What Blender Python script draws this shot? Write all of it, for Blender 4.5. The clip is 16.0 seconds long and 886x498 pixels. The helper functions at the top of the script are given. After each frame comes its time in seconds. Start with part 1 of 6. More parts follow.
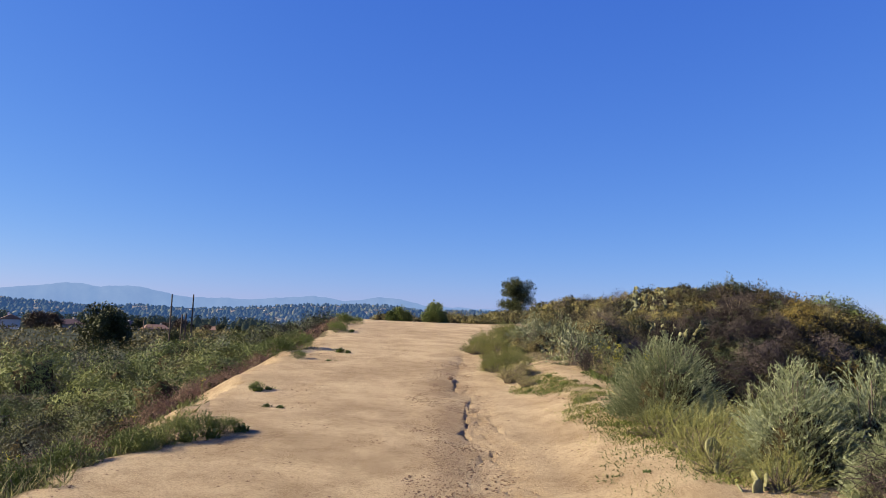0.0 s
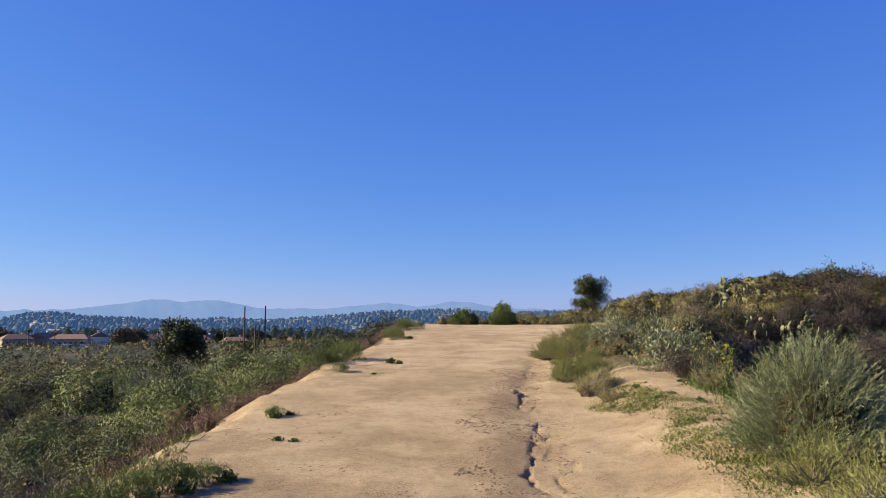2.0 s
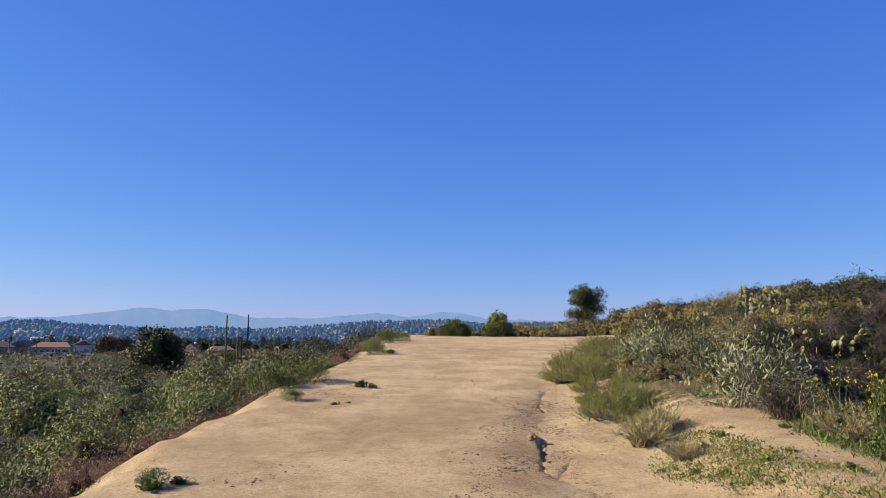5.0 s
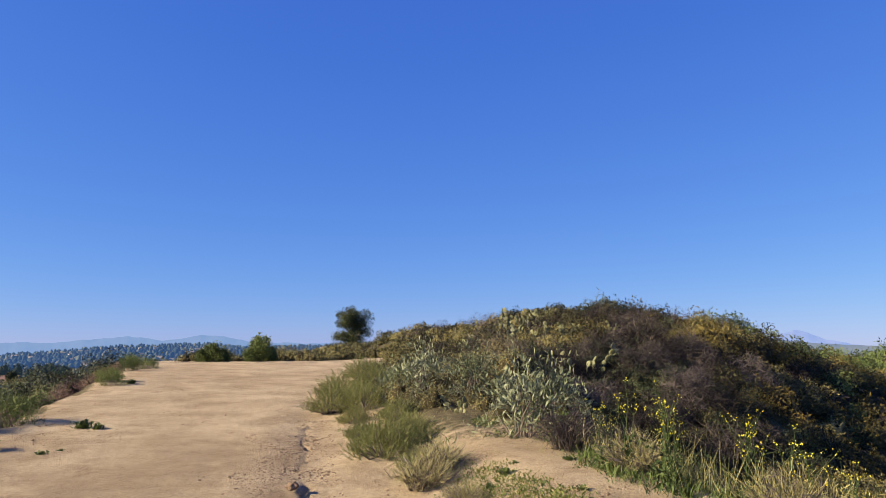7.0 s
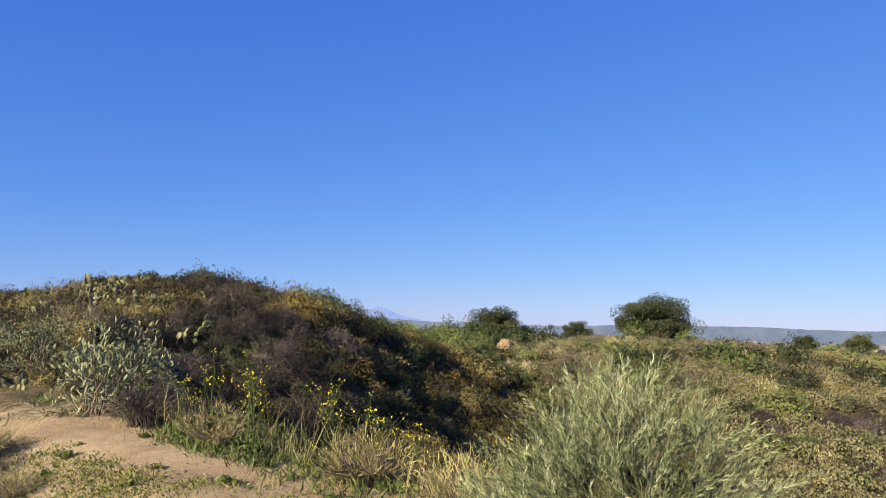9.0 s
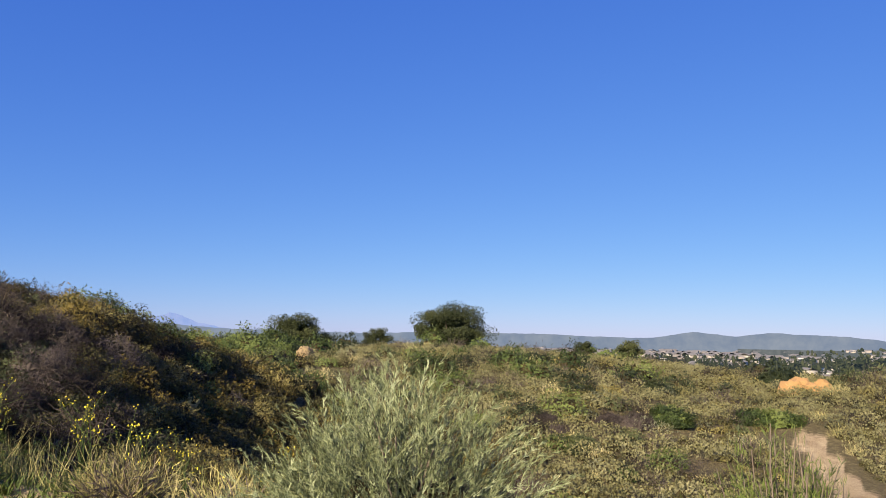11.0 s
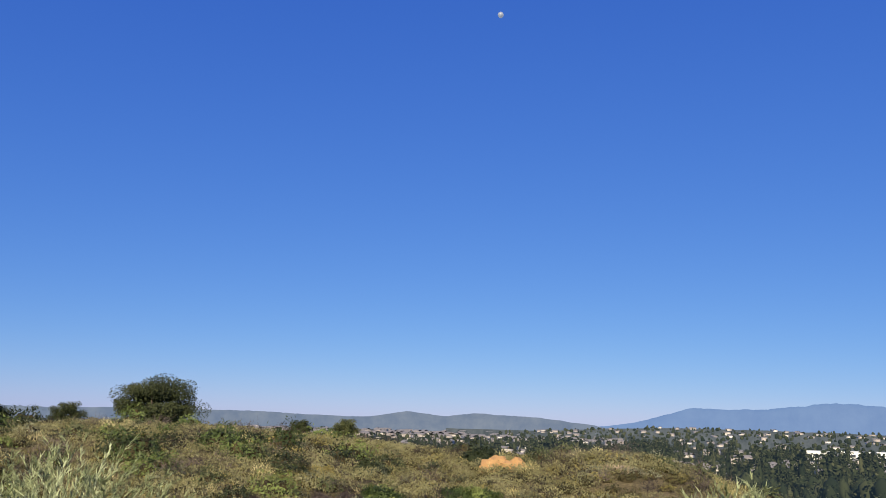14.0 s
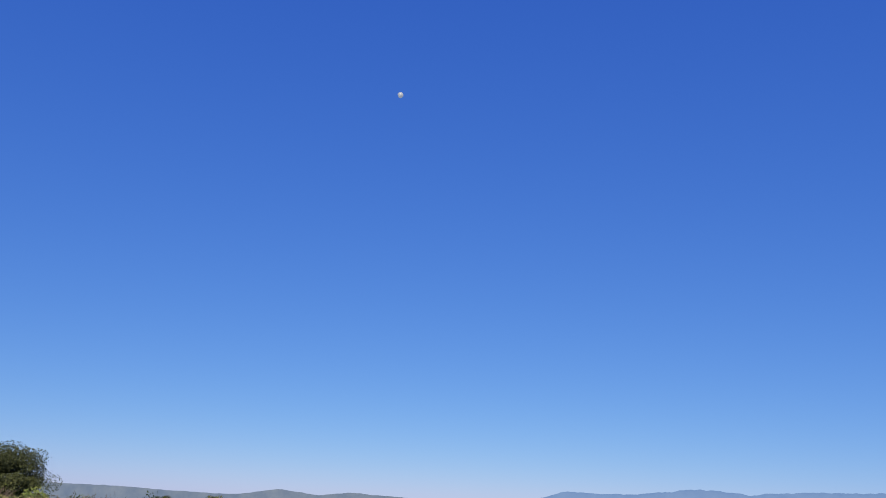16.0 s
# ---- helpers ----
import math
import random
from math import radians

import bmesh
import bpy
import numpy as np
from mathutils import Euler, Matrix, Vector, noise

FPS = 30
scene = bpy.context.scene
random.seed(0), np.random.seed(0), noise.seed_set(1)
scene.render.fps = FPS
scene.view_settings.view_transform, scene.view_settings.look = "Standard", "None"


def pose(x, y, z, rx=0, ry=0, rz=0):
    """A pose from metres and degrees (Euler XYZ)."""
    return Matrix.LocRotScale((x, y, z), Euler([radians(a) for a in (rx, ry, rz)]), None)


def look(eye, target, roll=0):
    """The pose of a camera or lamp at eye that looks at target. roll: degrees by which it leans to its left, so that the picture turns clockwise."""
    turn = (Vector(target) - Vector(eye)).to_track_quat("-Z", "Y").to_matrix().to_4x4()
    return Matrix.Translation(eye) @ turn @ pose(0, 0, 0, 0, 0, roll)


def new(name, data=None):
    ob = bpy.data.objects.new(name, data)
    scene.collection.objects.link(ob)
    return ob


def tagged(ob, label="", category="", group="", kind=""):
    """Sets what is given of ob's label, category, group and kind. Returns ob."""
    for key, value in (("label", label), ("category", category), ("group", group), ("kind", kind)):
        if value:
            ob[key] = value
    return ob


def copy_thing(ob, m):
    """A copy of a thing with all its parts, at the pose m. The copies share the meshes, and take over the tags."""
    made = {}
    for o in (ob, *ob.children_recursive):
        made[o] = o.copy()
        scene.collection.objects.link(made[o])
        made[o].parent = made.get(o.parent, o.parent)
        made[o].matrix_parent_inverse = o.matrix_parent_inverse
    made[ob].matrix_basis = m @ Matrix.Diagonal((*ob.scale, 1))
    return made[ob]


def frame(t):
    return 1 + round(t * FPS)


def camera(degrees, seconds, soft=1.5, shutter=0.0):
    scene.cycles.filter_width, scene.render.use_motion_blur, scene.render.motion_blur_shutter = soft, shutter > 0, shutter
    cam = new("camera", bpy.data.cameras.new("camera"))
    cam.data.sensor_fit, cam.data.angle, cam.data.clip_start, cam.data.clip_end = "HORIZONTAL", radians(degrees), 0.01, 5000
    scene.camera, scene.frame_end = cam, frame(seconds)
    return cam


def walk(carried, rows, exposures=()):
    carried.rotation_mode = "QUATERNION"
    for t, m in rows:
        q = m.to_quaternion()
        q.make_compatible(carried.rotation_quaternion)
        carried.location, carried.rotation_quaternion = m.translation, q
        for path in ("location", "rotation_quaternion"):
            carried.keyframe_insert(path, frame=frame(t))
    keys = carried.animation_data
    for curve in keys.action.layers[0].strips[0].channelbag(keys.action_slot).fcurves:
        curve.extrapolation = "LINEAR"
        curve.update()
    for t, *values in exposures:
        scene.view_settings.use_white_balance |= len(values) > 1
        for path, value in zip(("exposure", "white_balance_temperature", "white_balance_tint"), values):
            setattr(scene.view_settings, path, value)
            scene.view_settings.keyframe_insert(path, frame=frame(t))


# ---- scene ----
cam = camera(61.65, 16.0, soft=0.9)
PATH = [
    (0.0, pose(0.000, -0.000, 1.600, 94.804, -2.292, -0.193)),
    (0.5, pose(0.067, 0.587, 1.567, 93.986, -1.763, 0.316)),
    (1.0, pose(0.148, 1.184, 1.574, 93.421, -0.983, 1.339)),
    (1.5, pose(0.178, 1.769, 1.572, 93.888, -0.037, 5.678)),
    (2.0, pose(0.222, 2.322, 1.576, 94.929, -0.046, 5.410)),
    (2.5, pose(0.208, 2.893, 1.566, 94.896, 0.074, 6.249)),
    (3.0, pose(0.182, 3.477, 1.553, 95.714, -0.308, 4.986)),
    (5.5, pose(-0.102, 6.298, 1.553, 95.766, -0.593, 4.370)),
    (6.0, pose(-0.106, 6.603, 1.579, 97.545, -0.000, -0.174)),
    (6.5, pose(-0.037, 6.831, 1.587, 98.058, 0.482, -3.959)),
    (7.0, pose(-0.016, 6.992, 1.583, 97.523, 0.084, -13.173)),
    (7.5, pose(-0.013, 7.077, 1.589, 96.313, -0.158, -22.290)),
    (8.0, pose(0.014, 7.061, 1.580, 96.154, -0.650, -30.885)),
    (8.5, pose(0.054, 7.080, 1.570, 95.905, -1.071, -37.006)),
    (9.0, pose(0.102, 7.148, 1.565, 95.680, -0.960, -43.419)),
    (9.5, pose(0.129, 7.183, 1.549, 96.105, -0.422, -49.243)),
    (10.0, pose(0.147, 7.153, 1.564, 96.347, -0.344, -52.696)),
    (12.5, pose(0.495, 7.205, 1.555, 97.273, -1.669, -69.777)),
    (13.0, pose(0.472, 7.219, 1.558, 98.204, -1.418, -74.330)),
    (13.5, pose(0.468, 7.184, 1.564, 100.352, -1.416, -77.321)),
    (14.0, pose(0.441, 7.197, 1.576, 102.802, -1.723, -79.748)),
    (14.5, pose(0.420, 7.218, 1.580, 105.189, -2.383, -81.790)),
    (15.0, pose(0.417, 7.224, 1.570, 107.316, -2.554, -83.322)),
    (15.5, pose(0.437, 7.204, 1.555, 108.456, -2.495, -85.603)),
    (16.0, pose(0.412, 7.265, 1.545, 108.894, -2.698, -88.956)),
]
EXPOSURE = [(0.0, 1.25, 6500, 10), (7.0, 1.25, 6500, 10), (8.5, 1.30, 6500, 10), (9.5, 1.32, 6550, 10), (11.0, 1.22, 6500, 10), (12.5, 1.10, 6430, 10), (13.5, 0.97, 6250, 10), (16.0, 0.95, 6200, 10)]
walk(cam, PATH, EXPOSURE)

# ---- light ----
SUN_EL, SUN_AZ = radians(25), radians(-91)      # azimuth from +y towards +x
world = bpy.data.worlds.new("sky")
world.use_nodes = True
scene.world = world
wt = world.node_tree
sky = wt.nodes.new("ShaderNodeTexSky")
sky.sky_type, sky.sun_disc = "NISHITA", False
sky.sun_elevation, sky.sun_rotation = SUN_EL, SUN_AZ
sky.altitude, sky.air_density, sky.dust_density, sky.ozone_density = 1500, 1.0, 0.25, 6.5
wt.nodes["Background"].inputs[1].default_value = 0.05
# hazy spring air: the blue hardly pales towards the horizon
split, join = wt.nodes.new("ShaderNodeSeparateColor"), wt.nodes.new("ShaderNodeCombineColor")
wt.links.new(sky.outputs[0], split.inputs[0])
for band, (gain, power) in enumerate(((0.81, 0.955), (1.185, 0.75), (3.72, 0.35))):
    bend, lift = wt.nodes.new("ShaderNodeMath"), wt.nodes.new("ShaderNodeMath")
    bend.operation, lift.operation = "POWER", "MULTIPLY"
    bend.inputs[1].default_value, lift.inputs[1].default_value = power, gain
    wt.links.new(split.outputs[band], bend.inputs[0])
    wt.links.new(bend.outputs[0], lift.inputs[0])
    wt.links.new(lift.outputs[0], join.inputs[band])
wt.links.new(join.outputs[0], wt.nodes["Background"].inputs[0])
sun = new("sun", bpy.data.lights.new("sun", "SUN"))
sun.data.energy, sun.data.angle, sun.data.color = 5.0, radians(0.55), (1.0, 0.86, 0.62)
sun_dir = Vector((math.sin(SUN_AZ) * math.cos(SUN_EL), math.cos(SUN_AZ) * math.cos(SUN_EL), math.sin(SUN_EL)))
sun.matrix_world = look(sun_dir * 60, (0, 0, 0))

# ---- materials ----


def nodes_of(name):
    m = bpy.data.materials.new(name)
    m.use_nodes = True
    return m, m.node_tree.nodes, m.node_tree.links, m.node_tree.nodes["Principled BSDF"]


def ramp(n, stops):
    r = n.new("ShaderNodeValToRGB")
    while len(r.color_ramp.elements) < len(stops):
        r.color_ramp.elements.new(0.5)
    for e, (p, c) in zip(r.color_ramp.elements, stops):
        e.position, e.color = p, (*c, 1)
    return r


def noise_node(n, l, scale, detail=4, rough=0.55, co=None):
    t = n.new("ShaderNodeTexNoise")
    t.inputs["Scale"].default_value, t.inputs["Detail"].default_value, t.inputs["Roughness"].default_value = scale, detail, rough
    if co:
        l.new(co, t.inputs["Vector"])
    return t


def mixc(n, l, fac, a, b, mode="MIX"):
    m = n.new("ShaderNodeMix")
    m.data_type, m.blend_type = "RGBA", mode
    for sock, v in ((m.inputs[0], fac), (m.inputs[6], a), (m.inputs[7], b)):
        if isinstance(v, (int, float)):
            sock.default_value = v
        elif isinstance(v, tuple):
            sock.default_value = (*v, 1)
        else:
            l.new(v, sock)
    return m.outputs[2]


def leafy(name, stops, patch=0.9, rough=0.65, through_light=0.07):
    """Foliage: colour varies leaf by leaf, plant by plant and in patches."""
    m, n, l, p = nodes_of(name)
    geo, obj = n.new("ShaderNodeNewGeometry"), n.new("ShaderNodeObjectInfo")
    big = noise_node(n, l, patch, 3, 0.6, geo.outputs["Position"])
    add = n.new("ShaderNodeMath")
    add.operation = "MULTIPLY_ADD"
    l.new(geo.outputs["Random Per Island"], add.inputs[0])
    add.inputs[1].default_value = 0.22
    l.new(big.outputs["Fac"], add.inputs[2])
    add2 = n.new("ShaderNodeMath")
    add2.operation = "MULTIPLY_ADD"
    l.new(obj.outputs["Random"], add2.inputs[0])
    add2.inputs[1].default_value = 0.22
    l.new(add.outputs[0], add2.inputs[2])
    sub = n.new("ShaderNodeMath")
    sub.operation = "SUBTRACT"
    l.new(add2.outputs[0], sub.inputs[0])
    sub.inputs[1].default_value = 0.21
    r = ramp(n, [(at, tuple(v * 0.66 for v in col)) for at, col in stops])
    tone = n.new("ShaderNodeAttribute")
    tone.attribute_name = "tone"
    add3 = n.new("ShaderNodeMath")
    add3.operation = "ADD"
    l.new(sub.outputs[0], add3.inputs[0])
    l.new(tone.outputs["Fac"], add3.inputs[1])
    sub = add3
    grain = noise_node(n, l, 16.0, 3, 0.7, geo.outputs["Position"])
    fine = n.new("ShaderNodeMath")
    fine.operation = "MULTIPLY_ADD"
    l.new(grain.outputs["Fac"], fine.inputs[0])
    fine.inputs[1].default_value = 0.6
    l.new(sub.outputs[0], fine.inputs[2])
    less = n.new("ShaderNodeMath")
    less.operation = "SUBTRACT"
    l.new(fine.outputs[0], less.inputs[0])
    less.inputs[1].default_value = 0.30
    l.new(less.outputs[0], r.inputs[0])
    l.new(r.outputs[0], p.inputs["Base Color"])
    p.inputs["Roughness"].default_value = rough
    p.inputs["Specular IOR Level"].default_value = 0.25
    bn = n.new("ShaderNodeBump")
    bn.inputs["Strength"].default_value, bn.inputs["Distance"].default_value = 0.6, 0.05
    l.new(grain.outputs["Fac"], bn.inputs["Height"])
    l.new(bn.outputs[0], p.inputs["Normal"])
    tr = n.new("ShaderNodeBsdfTranslucent")
    l.new(r.outputs[0], tr.inputs["Color"])
    mx = n.new("ShaderNodeMixShader")
    mx.inputs[0].default_value = through_light
    l.new(p.outputs[0], mx.inputs[1])
    l.new(tr.outputs[0], mx.inputs[2])
    l.new(mx.outputs[0], n["Material Output"].inputs["Surface"])
    return m


def rough_solid(name, a, b, scale=8.0, rough=0.85, bump=0.3, dist=0.01, spec=0.3):
    m, n, l, p = nodes_of(name)
    co = n.new("ShaderNodeTexCoord")
    t = noise_node(n, l, scale, 5, 0.6, co.outputs["Object"])
    t2 = noise_node(n, l, scale * 7, 3, 0.6, co.outputs["Object"])
    c1 = mixc(n, l, t.outputs["Fac"], a, b)
    c2 = mixc(n, l, 0.35, c1, mixc(n, l, t2.outputs["Fac"], tuple(v * 0.6 for v in a), tuple(min(1, v * 1.3) for v in b)))
    l.new(c2, p.inputs["Base Color"])
    p.inputs["Roughness"].default_value = rough
    p.inputs["Specular IOR Level"].default_value = spec
    bn = n.new("ShaderNodeBump")
    bn.inputs["Strength"].default_value, bn.inputs["Distance"].default_value = bump, dist
    l.new(t2.outputs["Fac"], bn.inputs["Height"])
    l.new(bn.outputs[0], p.inputs["Normal"])
    return m


def earth():
    """Sandy decomposed granite where bare, brown litter and soil under the scrub; far off, scrub-green and town-grey."""
    m, n, l, p = nodes_of("earth")
    geo = n.new("ShaderNodeNewGeometry")
    pos = geo.outputs["Position"]
    bare = n.new("ShaderNodeAttribute")
    bare.attribute_name = "bare"
    dark = n.new("ShaderNodeAttribute")
    dark.attribute_name = "worn_shaded"
    far = n.new("ShaderNodeAttribute")
    far.attribute_name = "far"
    big = noise_node(n, l, 0.55, 5, 0.6, pos)
    mid = noise_node(n, l, 5.5, 8, 0.75, pos)
    fine = noise_node(n, l, 60.0, 6, 0.8, pos)
    grit = n.new("ShaderNodeTexVoronoi")
    grit.inputs["Scale"].default_value = 140.0
    l.new(pos, grit.inputs["Vector"])
    sand = ramp(n, [(0.28, (0.34, 0.255, 0.155)), (0.5, (0.475, 0.37, 0.235)), (0.72, (0.56, 0.45, 0.29))])
    l.new(big.outputs["Fac"], sand.inputs[0])
    grain = ramp(n, [(0.36, (0.28, 0.23, 0.19)), (0.45, (0.95, 0.92, 0.89)), (0.66, (1.3, 1.27, 1.22))])
    l.new(fine.outputs["Fac"], grain.inputs[0])
    s2 = mixc(n, l, 0.8, sand.outputs[0], grain.outputs[0], "MULTIPLY")
    blot = ramp(n, [(0.36, (0.50, 0.43, 0.36)), (0.50, (1, 1, 1))])
    l.new(mid.outputs["Fac"], blot.inputs[0])
    s3 = mixc(n, l, 0.35, s2, blot.outputs[0], "MULTIPLY")
    spot = noise_node(n, l, 24.0, 4, 0.7, pos)
    spots = ramp(n, [(0.36, (0.45, 0.40, 0.35)), (0.47, (1, 1, 1)), (0.7, (1.12, 1.12, 1.10))])
    l.new(spot.outputs["Fac"], spots.inputs[0])
    s3 = mixc(n, l, 0.3, s3, spots.outputs[0], "MULTIPLY")
    area, speck = noise_node(n, l, 1.3, 4, 0.65, pos), noise_node(n, l, 95.0, 3, 0.6, pos)
    where, which = ramp(n, [(0.46, (0, 0, 0)), (0.6, (1, 1, 1))]), ramp(n, [(0.49, (0, 0, 0)), (0.54, (1, 1, 1))])
    l.new(area.outputs["Fac"], where.inputs[0])
    l.new(speck.outputs["Fac"], which.inputs[0])
    s3 = mixc(n, l, mixc(n, l, 1.0, where.outputs[0], which.outputs[0], "MULTIPLY"), s3, (0.23, 0.155, 0.085))
    # brown for the gravel lane and for shade painted into the crack
    s4 = mixc(n, l, dark.outputs["Fac"], s3, (0.20, 0.125, 0.075))
    soil = ramp(n, [(0.3, (0.06, 0.045, 0.024)), (0.5, (0.125, 0.10, 0.052)), (0.7, (0.21, 0.17, 0.088))])
    l.new(mid.outputs["Fac"], soil.inputs[0])
    edge = n.new("ShaderNodeMath")
    edge.operation = "MULTIPLY_ADD"
    l.new(mid.outputs["Fac"], edge.inputs[0])
    edge.inputs[1].default_value = 0.9
    l.new(bare.outputs["Fac"], edge.inputs[2])
    er = ramp(n, [(0.72, (0, 0, 0)), (1.0, (1, 1, 1))])
    l.new(edge.outputs[0], er.inputs[0])
    c = mixc(n, l, er.outputs[0], soil.outputs[0], s4)
    fn = noise_node(n, l, 0.02, 8, 0.65, pos)
    fcol = ramp(n, [(0.35, (0.016, 0.022, 0.012)), (0.5, (0.03, 0.037, 0.02)), (0.62, (0.075, 0.07, 0.045))])
    l.new(fn.outputs["Fac"], fcol.inputs[0])
    c = mixc(n, l, far.outputs["Fac"], c, fcol.outputs[0])
    l.new(c, p.inputs["Base Color"])
    p.inputs["Roughness"].default_value = 0.95
    p.inputs["Specular IOR Level"].default_value = 0.15
    b1, b2 = n.new("ShaderNodeBump"), n.new("ShaderNodeBump")
    b1.inputs["Strength"].default_value, b1.inputs["Distance"].default_value = 0.7, 0.03
    l.new(mid.outputs["Fac"], b1.inputs["Height"])
    b2.inputs["Strength"].default_value, b2.inputs["Distance"].default_value = 1.0, 0.014
    mm = n.new("ShaderNodeMath")
    mm.operation = "SUBTRACT"
    l.new(fine.outputs["Fac"], mm.inputs[0])
    l.new(grit.outputs["Distance"], mm.inputs[1])
    l.new(mm.outputs[0], b2.inputs["Height"])
    l.new(b1.outputs[0], b2.inputs["Normal"])
    l.new(b2.outputs[0], p.inputs["Normal"])
    return m


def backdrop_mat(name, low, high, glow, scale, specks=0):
    """A far range: haze is painted into its colour and its even glow."""
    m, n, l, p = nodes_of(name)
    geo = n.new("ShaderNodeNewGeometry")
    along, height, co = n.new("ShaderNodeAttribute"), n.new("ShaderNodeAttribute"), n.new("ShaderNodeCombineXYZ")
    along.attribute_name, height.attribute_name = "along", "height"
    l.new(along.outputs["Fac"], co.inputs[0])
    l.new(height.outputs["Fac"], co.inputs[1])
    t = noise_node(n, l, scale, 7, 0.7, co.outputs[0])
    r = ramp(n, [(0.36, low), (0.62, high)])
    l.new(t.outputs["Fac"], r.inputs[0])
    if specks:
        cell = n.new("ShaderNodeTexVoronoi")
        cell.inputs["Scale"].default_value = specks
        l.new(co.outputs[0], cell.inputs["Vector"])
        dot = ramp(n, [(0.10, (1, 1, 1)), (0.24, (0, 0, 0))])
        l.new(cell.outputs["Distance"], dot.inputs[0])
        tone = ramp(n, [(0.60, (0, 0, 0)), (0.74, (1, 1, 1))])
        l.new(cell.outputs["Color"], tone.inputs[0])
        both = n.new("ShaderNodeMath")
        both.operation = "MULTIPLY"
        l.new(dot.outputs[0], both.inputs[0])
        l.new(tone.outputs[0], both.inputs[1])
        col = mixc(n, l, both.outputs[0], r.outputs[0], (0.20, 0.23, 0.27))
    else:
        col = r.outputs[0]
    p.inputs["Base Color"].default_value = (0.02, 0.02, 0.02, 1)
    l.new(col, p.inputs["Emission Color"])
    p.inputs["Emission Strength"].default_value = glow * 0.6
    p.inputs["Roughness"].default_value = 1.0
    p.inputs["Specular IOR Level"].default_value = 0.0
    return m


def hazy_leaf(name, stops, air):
    """Far things, tone by tone; lit air is painted on as a faint bluish glow."""
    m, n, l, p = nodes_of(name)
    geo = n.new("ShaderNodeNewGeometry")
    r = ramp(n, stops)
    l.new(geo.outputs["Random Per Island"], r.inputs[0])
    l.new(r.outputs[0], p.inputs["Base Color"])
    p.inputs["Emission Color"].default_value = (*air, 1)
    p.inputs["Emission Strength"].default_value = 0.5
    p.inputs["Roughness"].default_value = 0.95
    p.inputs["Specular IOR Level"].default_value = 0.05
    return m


M_EARTH = earth()
M_SAGE = leafy("sagebrush_leaf", [(0.1, (0.15, 0.175, 0.08)), (0.5, (0.36, 0.40, 0.205)), (0.9, (0.60, 0.65, 0.39))], 0.9, 0.65, 0.08)
M_DUSTY = leafy("dusty_leaf", [(0.1, (0.075, 0.08, 0.045)), (0.5, (0.16, 0.165, 0.10)), (0.9, (0.30, 0.30, 0.19))])
# bush hearts: twig brown darkened to paint in the shade between leaves
M_WOODSHADE = rough_solid("brushwood_shade", (0.03, 0.024, 0.012), (0.075, 0.06, 0.03), 9, 0.95, 0.8, 0.05, 0.05)
M_PEAR = leafy("pear_skin", [(0.1, (0.105, 0.10, 0.04)), (0.5, (0.215, 0.20, 0.092)), (0.9, (0.38, 0.345, 0.19))], 0.45, 0.6, 0.0)
M_SANDSTONE = rough_solid("sandstone", (0.20, 0.14, 0.075), (0.31, 0.23, 0.125), 3)
M_SCRUB = leafy("scrub_leaf", [(0.1, (0.04, 0.038, 0.012)), (0.5, (0.135, 0.12, 0.036)), (0.9, (0.32, 0.265, 0.09))], 0.35)
M_VALE = leafy("vale_leaf", [(0.1, (0.022, 0.03, 0.008)), (0.5, (0.085, 0.097, 0.025)), (0.9, (0.25, 0.26, 0.076))], 0.35)
M_SPRING = leafy("spring_leaf", [(0.1, (0.045, 0.07, 0.014)), (0.5, (0.13, 0.172, 0.037)), (0.9, (0.29, 0.325, 0.085))])
M_GREEN = leafy("green_leaf", [(0.1, (0.035, 0.055, 0.012)), (0.5, (0.085, 0.12, 0.028)), (0.9, (0.19, 0.23, 0.06))])
M_RUST = leafy("buckwheat_leaf", [(0.1, (0.075, 0.036, 0.03)), (0.5, (0.19, 0.095, 0.072)), (0.9, (0.36, 0.235, 0.14))])
M_OCHRE = leafy("ochre_leaf", [(0.1, (0.03, 0.026, 0.008)), (0.5, (0.085, 0.072, 0.017)), (0.9, (0.20, 0.145, 0.028))], 0.5)
M_SILVER = leafy("silver_leaf", [(0.1, (0.05, 0.065, 0.025)), (0.5, (0.20, 0.225, 0.115)), (0.9, (0.50, 0.52, 0.34))])
M_LIME = leafy("lime_leaf", [(0.1, (0.09, 0.115, 0.022)), (0.5, (0.20, 0.225, 0.045)), (0.9, (0.37, 0.36, 0.10))])
M_TAWNY = leafy("tawny_brush", [(0.1, (0.045, 0.036, 0.016)), (0.5, (0.125, 0.10, 0.045)), (0.9, (0.27, 0.215, 0.10))])
M_WISP = leafy("wispy_leaf", [(0.1, (0.12, 0.14, 0.035)), (0.5, (0.27, 0.28, 0.085)), (0.9, (0.46, 0.43, 0.17))])
M_DRY = leafy("dry_grass", [(0.1, (0.26, 0.23, 0.09)), (0.5, (0.46, 0.40, 0.165)), (0.9, (0.72, 0.62, 0.31))])
M_DEAD = leafy("dead_twig", [(0.1, (0.03, 0.022, 0.02)), (0.5, (0.065, 0.05, 0.044)), (0.9, (0.16, 0.125, 0.11))], 0.9, 0.9, 0.0)
M_TREE = leafy("tree_leaf", [(0.1, (0.02, 0.03, 0.010)), (0.5, (0.05, 0.062, 0.022)), (0.9, (0.11, 0.125, 0.048))], 0.4)
M_OAK = leafy("oak_leaf", [(0.1, (0.018, 0.026, 0.008)), (0.5, (0.06, 0.072, 0.024)), (0.9, (0.17, 0.18, 0.065))], 0.4)
